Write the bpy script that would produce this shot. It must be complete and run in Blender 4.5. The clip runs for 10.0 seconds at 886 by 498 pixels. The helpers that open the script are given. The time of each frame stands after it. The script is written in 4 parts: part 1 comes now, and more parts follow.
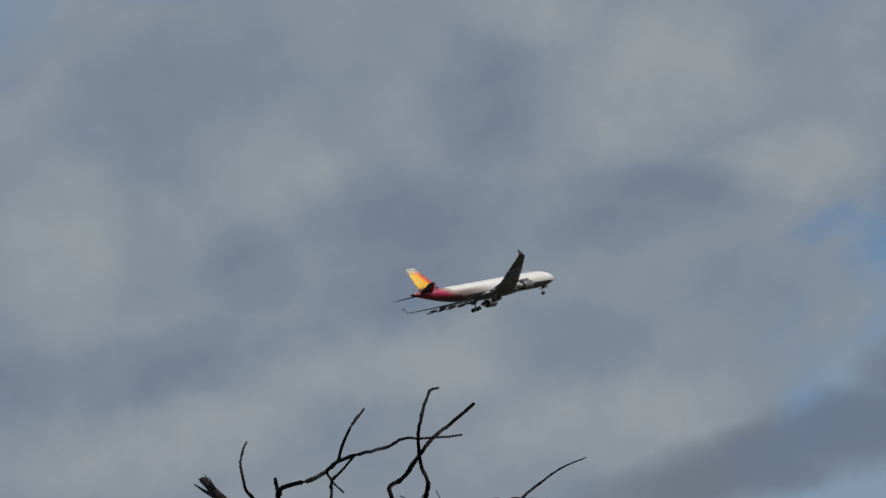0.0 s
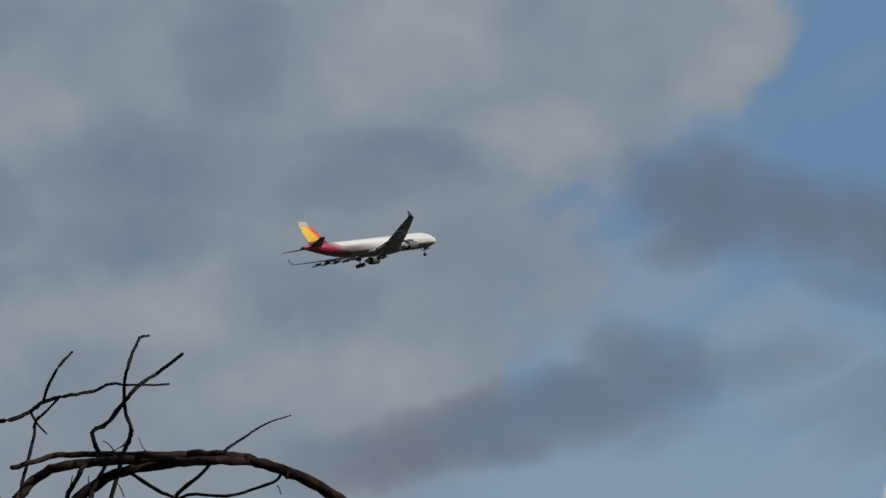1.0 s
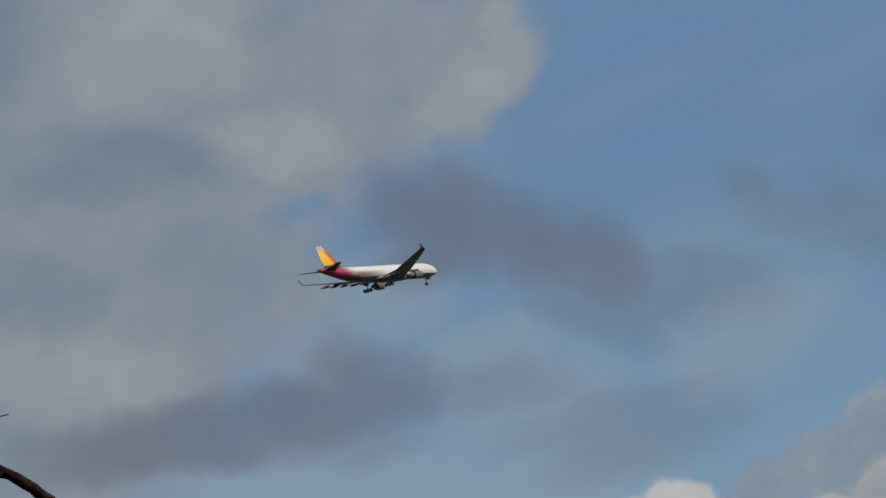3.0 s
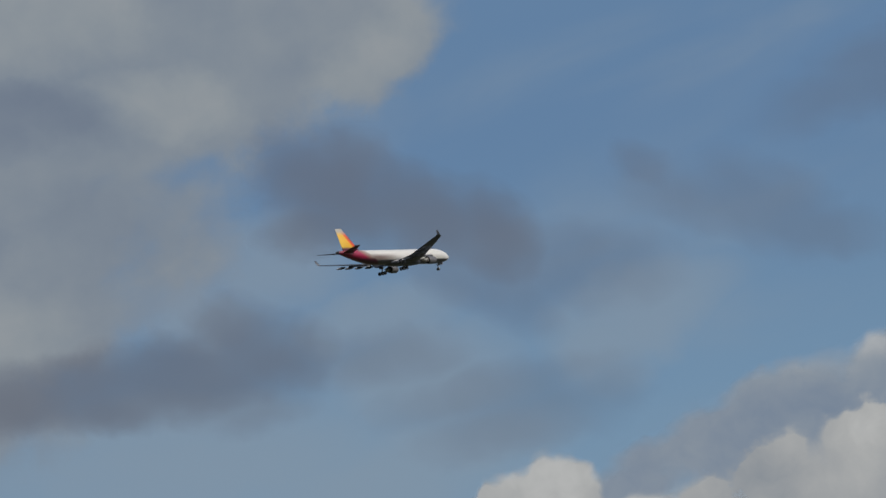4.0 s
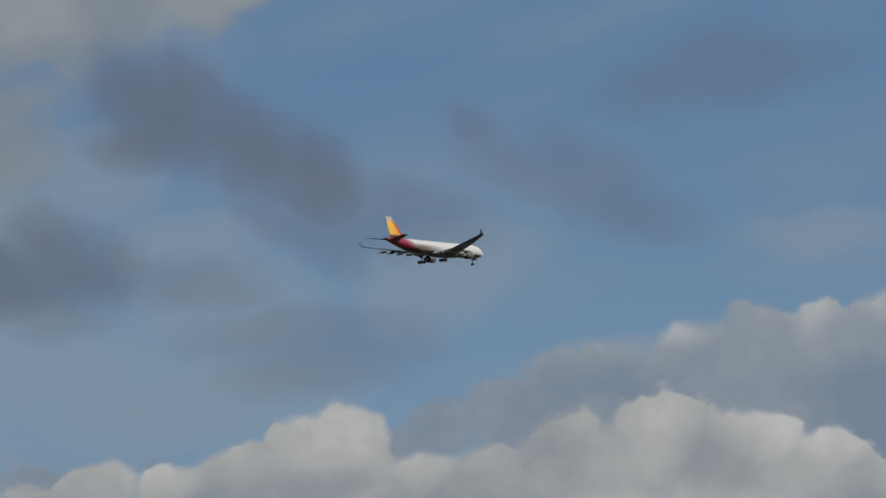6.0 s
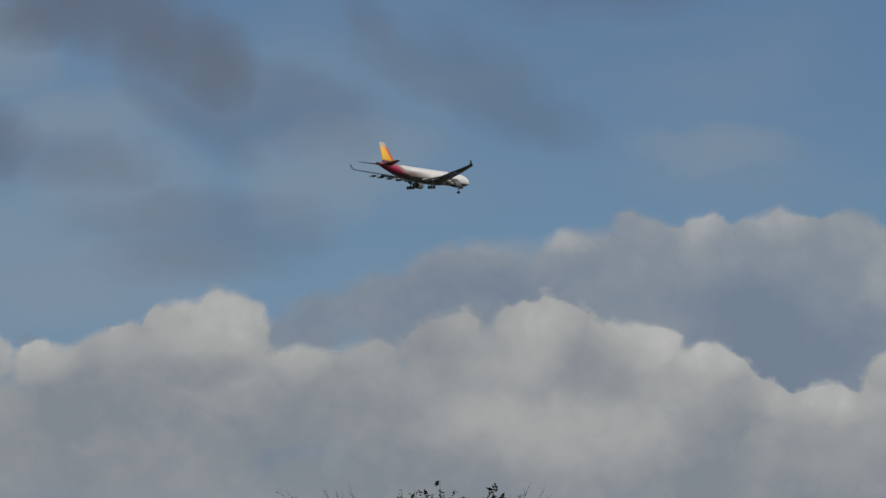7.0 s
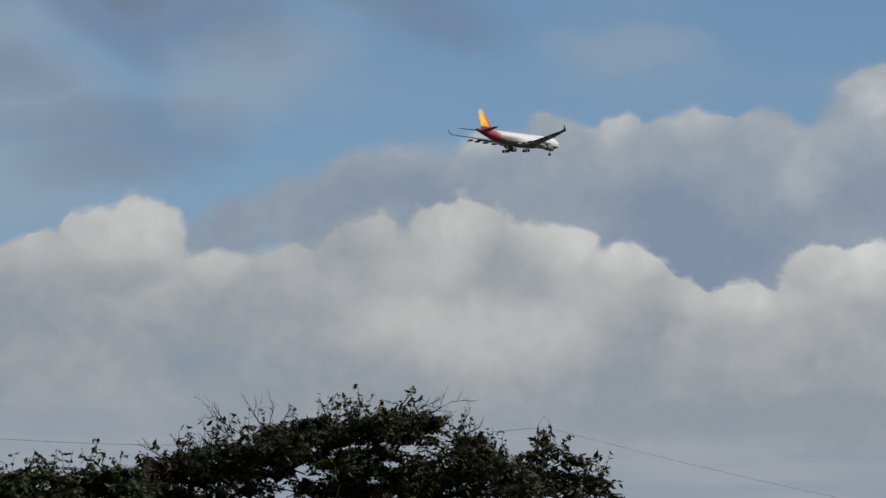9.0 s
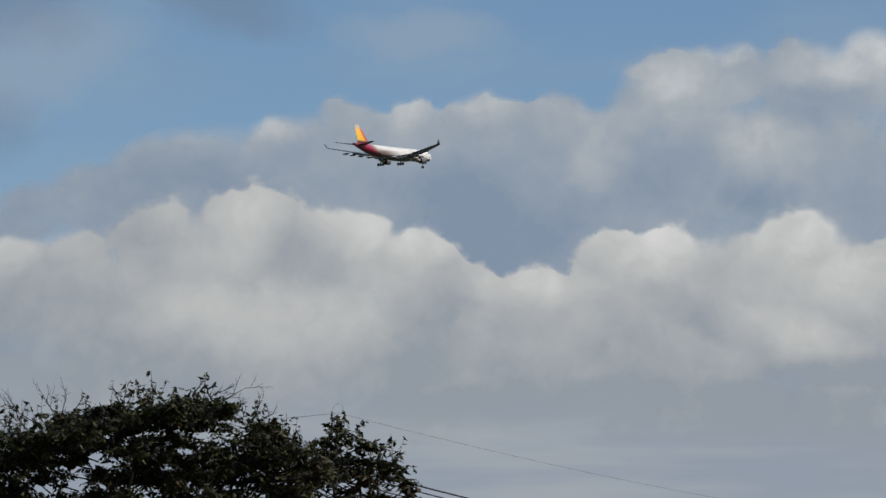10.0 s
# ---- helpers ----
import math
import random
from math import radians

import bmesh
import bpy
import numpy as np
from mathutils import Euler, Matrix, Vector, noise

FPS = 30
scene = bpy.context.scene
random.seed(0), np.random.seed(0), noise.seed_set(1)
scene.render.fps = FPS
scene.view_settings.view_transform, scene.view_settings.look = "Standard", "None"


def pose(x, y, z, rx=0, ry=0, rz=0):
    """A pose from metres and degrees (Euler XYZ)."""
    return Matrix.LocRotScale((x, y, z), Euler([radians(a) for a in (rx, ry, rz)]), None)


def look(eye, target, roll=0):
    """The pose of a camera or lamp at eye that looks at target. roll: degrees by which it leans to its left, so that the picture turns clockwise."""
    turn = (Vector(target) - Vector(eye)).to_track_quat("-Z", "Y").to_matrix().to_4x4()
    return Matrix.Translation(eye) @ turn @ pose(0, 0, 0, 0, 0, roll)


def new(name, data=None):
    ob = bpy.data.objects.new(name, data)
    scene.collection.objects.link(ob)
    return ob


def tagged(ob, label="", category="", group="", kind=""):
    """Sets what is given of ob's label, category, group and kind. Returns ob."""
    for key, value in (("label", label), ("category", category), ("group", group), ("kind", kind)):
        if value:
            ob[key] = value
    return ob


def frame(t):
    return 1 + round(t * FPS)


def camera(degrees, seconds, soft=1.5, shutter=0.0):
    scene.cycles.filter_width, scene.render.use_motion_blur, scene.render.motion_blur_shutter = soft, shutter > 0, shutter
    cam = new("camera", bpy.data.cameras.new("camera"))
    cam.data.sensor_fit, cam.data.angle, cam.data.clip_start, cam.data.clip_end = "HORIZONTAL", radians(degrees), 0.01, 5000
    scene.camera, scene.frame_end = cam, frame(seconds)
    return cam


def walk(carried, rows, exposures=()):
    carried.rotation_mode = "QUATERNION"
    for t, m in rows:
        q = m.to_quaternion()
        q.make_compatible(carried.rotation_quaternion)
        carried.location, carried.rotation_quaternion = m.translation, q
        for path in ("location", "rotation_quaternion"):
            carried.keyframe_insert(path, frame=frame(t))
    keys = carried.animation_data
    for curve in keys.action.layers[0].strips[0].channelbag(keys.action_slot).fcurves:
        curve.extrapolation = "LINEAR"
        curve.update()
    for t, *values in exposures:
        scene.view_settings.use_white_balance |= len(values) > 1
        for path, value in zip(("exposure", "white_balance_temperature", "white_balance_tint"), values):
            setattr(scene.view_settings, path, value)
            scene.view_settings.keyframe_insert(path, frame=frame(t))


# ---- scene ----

# ---------------------------------------------------------------- camera
EYE = Vector((0.0, 0.0, 1.6))


def bearing(az, el, dist=1.0):
    """A place seen from the eye: degrees clockwise from +y, degrees above level, metres."""
    a, e = radians(az), radians(el)
    return EYE + dist * Vector((math.sin(a) * math.cos(e), math.cos(a) * math.cos(e), math.sin(e)))


cam = camera(11.614, 10.0, soft=1.5)
# seconds, bearing, height, lean; the sway of the arm to the right and upwards, in metres
AIM = [(0, 0.001, 11.580, -15.706, -0.029, 0.002), (0.5, 1.136, 10.888, -13.600, -0.015, -0.008),
       (1, 3.314, 10.207, -12.290, 0.003, -0.007), (1.5, 4.357, 9.919, -11.958, 0.013, -0.001),
       (2, 5.053, 9.978, -11.189, 0.006, 0.001), (2.5, 5.898, 10.055, -10.476, 0.009, 0.004),
       (2.7, 6.299, 9.945, -9.926, 0.012, 0.008), (3.8, 7.944, 9.235, -6.848, 0.000, 0.000),
       (4, 8.240, 9.132, -6.759, 0.000, 0.000), (4.5, 9.163, 8.639, -5.237, 0.000, 0.000),
       (5, 9.245, 8.332, -3.897, 0.000, 0.000), (6.3, 11.201, 8.085, 1.698, 0.000, 0.000),
       (6.5, 11.547, 7.805, 2.530, 0.000, 0.000), (7, 12.160, 6.987, 3.559, 0.000, 0.000),
       (7.5, 12.584, 6.664, 3.311, 0.000, 0.000), (8, 12.512, 6.578, 2.469, 0.000, 0.000),
       (8.5, 13.155, 6.073, 2.613, 0.000, 0.000), (9, 13.340, 5.770, 2.769, 0.000, 0.000),
       (9.5, 14.325, 5.692, 2.263, 0.000, 0.000), (10, 16.083, 5.704, 2.214, 0.000, 0.000)]
walk(cam, [(t, look(EYE + Vector((sx, 0, sz)), bearing(az, el, 1000) + Vector((sx, 0, sz)), roll)) for t, az, el, roll, sx, sz in AIM],
     exposures=[(0, 0.06), (2.5, 0.05), (4.5, -0.07), (6.5, -0.13), (7.0, -0.15), (7.5, 0.06), (8.0, 0.06), (8.5, 0.05), (9.0, 0.2), (10, 0.25)])

# ---------------------------------------------------------------- world and sun
SUN_AZ, SUN_EL = 118.0, 46.0
world = bpy.data.worlds.new("sky")
scene.world = world
world.use_nodes = True
wt = world.node_tree
sky = wt.nodes.new("ShaderNodeTexSky")
sky.sky_type, sky.sun_disc = "NISHITA", False
sky.sun_elevation, sky.sun_rotation = radians(SUN_EL), radians(SUN_AZ)
sky.dust_density = 2.0
wt.nodes["Background"].inputs["Strength"].default_value = 0.06
wt.links.new(sky.outputs[0], wt.nodes["Background"].inputs["Color"])
sun = new("sun", bpy.data.lights.new("sun", "SUN"))
sun.data.energy, sun.data.angle, sun.data.color = 2.6, radians(0.6), (1.0, 0.95, 0.87)
sun.matrix_world = look(bearing(SUN_AZ, SUN_EL, 50), EYE)


# ---------------------------------------------------------------- node helpers
class Nodes:
    """Short hand for building a node tree."""

    def __init__(self, tree):
        self.t = tree

    def put(self, kind, **ins):
        n = self.t.nodes.new(kind)
        for k, v in ins.items():
            self.feed(n.inputs[k.replace("_", " ")], v)
        return n

    def feed(self, sock, v):
        if isinstance(v, bpy.types.NodeSocket):
            self.t.links.new(v, sock)
        else:
            sock.default_value = v

    def math(self, op, a, b=0.0, c=0.0, clamp=False):
        n = self.t.nodes.new("ShaderNodeMath")
        n.operation, n.use_clamp = op, clamp
        for s, v in zip(n.inputs, (a, b, c)):
            self.feed(s, v)
        return n.outputs[0]

    def vec(self, op, a, b=(0, 0, 0)):
        n = self.t.nodes.new("ShaderNodeVectorMath")
        n.operation = op
        self.feed(n.inputs[0], a)
        self.feed(n.inputs[1], b)
        return n.outputs["Value"] if op in ("LENGTH", "DOT_PRODUCT") else n.outputs["Vector"]

    def noise(self, v, scale, detail=4.0, rough=0.55, out=0, dist=0.0):
        n = self.t.nodes.new("ShaderNodeTexNoise")
        self.feed(n.inputs["Vector"], v)
        n.inputs["Scale"].default_value, n.inputs["Detail"].default_value = scale, detail
        n.inputs["Roughness"].default_value, n.inputs["Distortion"].default_value = rough, dist
        return n.outputs[out]

    def step(self, x, lo, hi):
        n = self.t.nodes.new("ShaderNodeMapRange")
        n.interpolation_type = "SMOOTHSTEP"
        self.feed(n.inputs[0], x)
        n.inputs[1].default_value, n.inputs[2].default_value = lo, hi
        return n.outputs[0]

    def mix(self, f, a, b):
        n = self.t.nodes.new("ShaderNodeMix")
        n.data_type = "RGBA"
        self.feed(n.inputs[0], f)
        for s, v in ((n.inputs[6], a), (n.inputs[7], b)):
            self.feed(s, v if isinstance(v, bpy.types.NodeSocket) else (*v, 1))
        return n.outputs[2]

    def place(self, v, loc=(0, 0, 0), rot=0.0, scale=(1, 1, 1), kind="TEXTURE"):
        n = self.t.nodes.new("ShaderNodeMapping")
        n.vector_type = kind
        self.feed(n.inputs[0], v)
        n.inputs["Location"].default_value = loc
        n.inputs["Rotation"].default_value = (0, 0, radians(rot))
        n.inputs["Scale"].default_value = scale
        return n.outputs[0]

    def ramp(self, x, stops):
        n = self.t.nodes.new("ShaderNodeValToRGB")
        self.feed(n.inputs[0], x)
        e = n.color_ramp.elements
        while len(e) < len(stops):
            e.new(0.5)
        for el, (p, c) in zip(e, stops):
            el.position, el.color = p, (*c, 1)
        return n.outputs[0]


def material(name, rough=0.6, metal=0.0):
    m = bpy.data.materials.new(name)
    m.use_nodes = True
    n = Nodes(m.node_tree)
    b = m.node_tree.nodes["Principled BSDF"]
    b.inputs["Roughness"].default_value, b.inputs["Metallic"].default_value = rough, metal
    return m, n, b


def coords(n, kind="Object"):
    return n.put("ShaderNodeTexCoord").outputs[kind]


def bump(n, b, height, strength=0.3, dist=0.01):
    u = n.put("ShaderNodeBump", Height=height)
    u.inputs["Strength"].default_value, u.inputs["Distance"].default_value = strength, dist
    n.t.links.new(u.outputs[0], b.inputs["Normal"])


def plain(name, dark, light, scale=4.0, rough=0.6, metal=0.0, relief=0.0):
    """A surface of one kind with grain and larger stains."""
    m, n, b = material(name, rough, metal)
    v = coords(n)
    f = n.math("ADD", n.math("MULTIPLY", n.noise(v, scale, 5), 0.6), n.math("MULTIPLY", n.noise(v, scale * 0.13, 2), 0.4))
    n.feed(b.inputs["Base Color"], n.mix(n.step(f, 0.3, 0.7), dark, light))
    if relief:
        bump(n, b, n.noise(v, scale * 2, 4), relief)
    return m


# ---------------------------------------------------------------- the sky behind everything
BLUE_HIGH, BLUE_LOW = (0.125, 0.222, 0.370), (0.175, 0.290, 0.420)
# soft layer of cloud: bearing, height, half width, half height (degrees), tilt
DECK = [(-4.49, 10.81, 2.07, 1.11, -8), (-5.53, 11.52, 2.22, 0.96, -10), (-1.5, 8.8, 3.2, 1.2, -3), (-3.0, 7.4, 5.0, 1.7, -4), (0.9, 8.0, 2.6, 1.2, -4), (-1.04, 12.95, 6.9, 3.8, -2), (3.13, 12.83, 3.8, 2.0, 2), (-1.14, 9.86, 4.9, 1.3, -5), (2.26, 9.57, 2.0, 1.5, 2),
        (-4.94, 10.13, 3.8, 1.1, -7), (4.64, 11.65, 4.6, 1.2, 10), (6.43, 11.77, 2.4, 1.0, 15), (7.69, 11.88, 1.3, 0.75, 24),
        (3.26, 9.89, 2.3, 1.0, 5), (1.74, 10.25, 3.4, 2.9, -4), (2.19, 8.77, 2.3, 0.7, 0)]
GLOW = [(3.55, 12.98, 0.96, 0.81, -16), (-4.86, 12.88, 0.67, 0.96, -16), (-4.22, 10.03, 1.7, 0.44, -4),
        (-1.97, 13.36, 0.74, 0.67, -16), (-1.02, 10.32, 1.56, 0.44, -8), (1.34, 8.71, 1.56, 0.48, -8),
        (2.01, 14.23, 0.81, 0.3, -16), (-4.77, 16.1, 0.52, 0.26, -16), (3.01, 12.61, 0.67, 0.52, -12),
        (7.53, 11.63, 0.89, 0.41, 30), (4.69, 11.42, 0.96, 0.33, -12), (2.95, 12.62, 0.67, 0.44, -10),
        (8.46, 12.31, 0.52, 0.44, -10), (5.05, 11.42, 0.59, 0.37, -10), (1.58, 8.71, 1.04, 0.37, -10)]
SHADE = [(-2.77, 14.18, 1.26, 0.96, -26), (1.19, 13.34, 0.59, 0.96, -16), (0.06, 11.88, 1.63, 0.59, -16),
         (-3.71, 11.05, 1.93, 0.41, -4), (-5.99, 11.26, 0.89, 0.37, -6), (-2.59, 11.98, 0.59, 0.44, -16),
         (0.9, 13.26, 0.59, 0.44, -12), (2.92, 11.49, 1.19, 0.3, -12), (-0.52, 11.27, 1.11, 0.44, -7),
         (1.36, 9.99, 0.89, 0.3, -12), (1.19, 9.98, 0.89, 0.37, -18), (2.04, 11.34, 1.04, 0.3, -10),
         (0.93, 13.33, 0.59, 0.59, -10)]
WISPS = [(6.92, 10.04, 0.89, 0.56, -27), (8.02, 9.64, 1.11, 0.46, -30), (8.92, 9.23, 0.63, 0.46, -47),
         (6.57, 9.58, 0.59, 0.3, -5), (7.04, 10.16, 0.52, 0.56, -10), (4.6, 7.9, 1.48, 0.37, 0), (5.77, 7.99, 0.74, 0.41, -4),
         (2.71, 7.66, 1.41, 0.31, 1), (2.86, 7.78, 1.48, 0.28, -2), (4.69, 7.76, 1.26, 0.43, -1), (5.83, 7.95, 0.59, 0.31, 0),
         (3.49, 7.63, 0.89, 0.28, -7), (5.48, 8.18, 0.59, 0.44, -18), (3.59, 7.87, 1.63, 0.31, -1)]
FAINT = [(11.07, 9.89, 0.41, 0.22, -37), (12.14, 9.26, 1.11, 0.36, -21), (13.14, 8.79, 0.81, 0.28, -13),
         (14.31, 10.6, 1.26, 0.31, 9), (10.17, 8.88, 0.44, 0.26, 2), (14.49, 10.73, 0.81, 0.41, 2), (9.26, 6.92, 1.04, 0.33, 7),
         (5.51, 7.37, 0.59, 0.3, 2), (12.55, 9.22, 0.89, 0.44, -29), (9.02, 6.75, 1.04, 0.33, 3), (9.9, 8.73, 1.04, 0.44, -5),
         (9.19, 8.49, 0.52, 0.37, -45), (8.7, 7.2, 1.19, 0.3, 5), (7.19, 7.83, 0.89, 0.3, -2), (8.61, 8.65, 0.81, 0.3, -32)]
VEIL = [(4.61, 6.65, 2.81, 0.7, -5), (7.84, 7.65, 0.74, 0.63, -5), (10.6, 7.84, 0.59, 0.37, 5), (4.84, 8.64, 0.67, 0.33, -5),
        (6.81, 6.17, 1.48, 0.44, -5), (10.21, 7.69, 0.52, 0.44, 2), (5.96, 9.09, 0.81, 0.52, -8), (6.9, 6.16, 1.63, 0.59, 2),
        (10.81, 8.04, 0.74, 0.37, 13), (7.7, 7.4, 1.11, 0.59, 3), (7.84, 6.45, 1.48, 0.44, 3), (4.9, 8.56, 0.59, 0.26, 3),
        (7.31, 8.33, 0.89, 0.37, 8), (4.38, 7.23, 1.85, 0.33, -2), (4.98, 8.57, 0.67, 0.33, 0), (10.72, 8.07, 1.11, 0.44, 12),
        (15.72, 8.45, 0.89, 0.3, 2)]
REAR = [(13.79, 6.63, 1.05, 0.67, 2), (12.80, 6.53, 0.9, 0.6, 2), (11.80, 6.27, 0.82, 0.52, 2), (14.80, 6.78, 0.82, 0.6, 2),
        (15.60, 7.04, 0.68, 0.71, 2), (16.50, 7.24, 0.68, 0.64, 2), (17.59, 7.24, 0.6, 0.64, 2), (18.59, 7.59, 0.6, 0.67, 2),
        (19.34, 7.99, 0.6, 0.64, 2), (19.88, 8.04, 0.52, 0.64, 1), (20.83, 8.00, 0.82, 0.71, 1), (21.68, 8.10, 0.9, 0.74, 1),
        (23.28, 7.95, 1.1, 0.9, 0), (19.89, 6.85, 1.95, 0.9, 2), (17.30, 6.64, 1.9, 0.6, 2)]
FRONT = [(13.50, 5.64, 0.93, 0.9, 2), (12.40, 5.43, 0.82, 0.78, 2), (11.21, 5.07, 0.9, 0.75, 2), (14.80, 5.59, 0.75, 0.75, 2),
         (15.80, 5.40, 0.67, 0.75, 2), (16.50, 4.94, 0.6, 0.7, 2), (17.25, 4.85, 0.82, 0.75, 2), (17.80, 4.80, 0.6, 0.7, 2),
         (18.50, 5.45, 0.71, 0.71, 2), (19.09, 5.45, 0.71, 0.75, 2), (19.94, 5.25, 0.9, 0.97, 2), (20.79, 5.55, 0.97, 0.93, 2),
         (21.89, 5.41, 0.96, 0.8, 1), (23.38, 5.36, 1.1, 0.9, 1), (9.47, 5.81, 0.56, 0.56, 3), (8.78, 5.66, 0.52, 0.6, 3),
         (8.08, 5.25, 0.75, 0.52, 3), (10.33, 5.12, 0.82, 0.67, 3)]
FILL = [(12.6, 6.1, 2.6, 0.6, 5), (19.6, 7.1, 2.8, 0.75, 8), (16.2, 6.6, 2.5, 0.7, 4), (17.0, 6.1, 4.2, 1.1, 3), (21.5, 6.6, 3.5, 1.2, 3), (13.6, 5.9, 2.8, 0.8, 3), (24.5, 6.3, 3.0, 1.6, 0), (18.2, 7.0, 1.0, 0.75, 12), (19.1, 7.8, 0.9, 0.75, 20), (17.2, 7.1, 0.9, 0.62, 4), (14.7, 6.3, 1.5, 0.7, 4), (16.5, 6.6, 1.5, 0.8, 4)]
BODY = [(3.0, 3.2, 9.0, 1.3, 0), (14.0, 3.2, 9.0, 1.5, 0), (24.0, 3.2, 9.0, 1.7, 0), (14.2, 4.8, 2.8, 1.12, 0), (20.0, 4.8, 2.8, 0.8, 0), (9.6, 4.7, 2.2, 0.8, 0), (7.01, 4.99, 0.6, 0.42, 4), (6.11, 5.08, 0.67, 0.45, 4), (14.41, 4.44, 1.5, 0.9, 2), (19.20, 4.70, 1.9, 0.6, 2),
        (12.91, 4.24, 2.3, 1.05, 2), (17.00, 4.10, 2.3, 0.85, 2), (8.83, 4.51, 2.5, 0.9, 0), (4.92, 4.27, 3.0, 0.9, 0),
        (22.29, 4.36, 2.5, 0.9, 0)]


REAR_MORE = [(12.73, 6.61, 1.19, 0.63, 2), (13.69, 6.84, 0.96, 0.59, 2), (11.7, 6.34, 0.96, 0.48, 2), (14.8, 7.07, 0.89, 0.59, 2),
             (10.66, 6.14, 0.67, 0.37, 2), (11.37, 6.14, 1.11, 0.52, 3), (10.34, 5.78, 0.81, 0.41, 3), (12.39, 6.57, 0.96, 0.59, 3)]
FRONT_MORE = [(9.2, 5.57, 0.96, 0.7, 3), (8.82, 5.73, 0.52, 0.43, 3), (7.78, 5.11, 0.89, 0.52, 3), (7.04, 5.14, 0.52, 0.37, 3),
              (10.38, 5.19, 0.81, 0.44, 3), (9.42, 6.05, 0.59, 0.33, -5)]
# brighter and duller parts of the two banks
FRONT_LIT = [(13.5, 6.05, 0.43, 0.56, 2), (14.88, 6.07, 0.56, 0.41, 2), (15.97, 5.82, 0.33, 0.3, 2), (18.81, 5.88, 0.78, 0.41, 2),
             (20.89, 6.17, 0.81, 0.44, 2), (21.43, 5.48, 0.56, 0.37, 2), (20.6, 4.76, 0.89, 0.28, -12), (17.19, 5.31, 0.89, 0.27, 2),
             (13.78, 4.65, 1.48, 0.44, 2), (10.4, 5.47, 0.33, 0.3, 2), (9.07, 5.82, 0.67, 0.44, 3), (7.03, 5.25, 0.37, 0.3, 3),
             (15.8, 5.85, 0.41, 0.33, 3), (9.15, 5.84, 0.63, 0.44, 2), (6.94, 5.24, 0.44, 0.3, 2), (13.55, 5.96, 0.41, 0.59, 2),
             (14.96, 6, 0.44, 0.33, 2)]
FRONT_DIM = [(10.96, 4.53, 1.04, 0.89, 2), (14.27, 5.53, 0.56, 0.37, 2), (15.88, 4.51, 0.48, 0.56, 2), (19.59, 4.91, 0.81, 0.22, -22),
             (18.73, 3.73, 2.81, 0.3, 2), (20.01, 3.18, 2, 0.37, 2), (21.31, 4.3, 0.89, 0.19, 2), (7.81, 4.67, 0.89, 0.44, 3),
             (10.85, 4.77, 0.41, 0.74, 3), (16.14, 4.98, 0.33, 0.41, 3), (11.92, 5.65, 0.52, 0.41, 3), (9.04, 5.19, 0.67, 0.21, 3)]
REAR_LIT = [(16.58, 7.68, 0.43, 0.28, 2), (19.11, 8.11, 0.48, 0.33, 2), (19.66, 8.51, 0.41, 0.21, 2), (21.12, 8.29, 0.56, 0.28, 2),
            (21.67, 8.63, 0.44, 0.3, 2), (18.1, 6.9, 0.41, 0.33, 2), (20.26, 7.12, 0.59, 0.41, 2), (13.75, 7.19, 0.44, 0.19, 2),
            (16.68, 7.71, 0.22, 0.24, 3), (15.49, 7.53, 0.33, 0.26, 3)]
REAR_DIM = [(16.79, 6, 0.96, 0.52, 2), (16.1, 6.46, 0.74, 0.37, 2), (19, 6.86, 0.59, 0.44, 2), (20.2, 6.63, 0.44, 0.3, 2),
            (17.99, 7.9, 0.52, 0.26, 2), (20.99, 7.77, 0.74, 0.26, 2), (12.65, 6.61, 0.67, 0.3, 2), (16.45, 5.99, 0.81, 0.52, 2)]


def field(name, *lists, blend=0.12, billows=()):
    """A node group that gives the height of a heap of soft domes at a place of the sky, with smaller domes on them."""
    g = bpy.data.node_groups.new(name, "ShaderNodeTree")
    g.interface.new_socket("place", in_out="INPUT", socket_type="NodeSocketVector")
    g.interface.new_socket("height", in_out="OUTPUT", socket_type="NodeSocketFloat")
    n = Nodes(g)
    v, total = n.put("NodeGroupInput").outputs[0], None
    for u0, v0, ru, rv, tilt in [p for l in lists for p in l]:
        q = n.place(v, (u0, v0, 0), tilt, (ru, rv, 1))
        h = n.math("SUBTRACT", 1.0, n.vec("DOT_PRODUCT", q, q))
        total = h if total is None else n.math("SMOOTH_MAX", total, h, blend)
    for scale, amount in billows:
        c = n.put("ShaderNodeTexVoronoi", Vector=v, Scale=scale)
        c.voronoi_dimensions = "2D"
        f = c.outputs["Distance"]
        total = n.math("ADD", total, n.math("MULTIPLY_ADD", n.math("MULTIPLY", f, f), -2.0 * amount, 0.5 * amount))
    n.feed(n.put("NodeGroupOutput").inputs[0], total)
    return g


def at(n, group, v):
    k = n.put("ShaderNodeGroup")
    k.node_tree = group
    n.feed(k.inputs[0], v)
    return k.outputs[0]


def wobble(n, v, scale, amount, detail=3.0):
    """Shifts a place of the sky by turbulence."""
    c = n.vec("SUBTRACT", n.noise(v, scale, detail, 0.6, 1), (0.5, 0.5, 0.5))
    s = n.t.nodes.new("ShaderNodeVectorMath")
    s.operation = "MULTIPLY_ADD"
    n.feed(s.inputs[0], c)
    s.inputs[1].default_value = (amount, amount, 0)
    n.feed(s.inputs[2], v)
    return s.outputs[0]


def ragged(n, group, v, amount):
    """The height of a heap at a place, torn by turbulence."""
    return n.math("ADD", at(n, group, v), n.math("MULTIPLY_ADD", n.noise(v, 2.2, 6, 0.55), amount, -0.5 * amount))


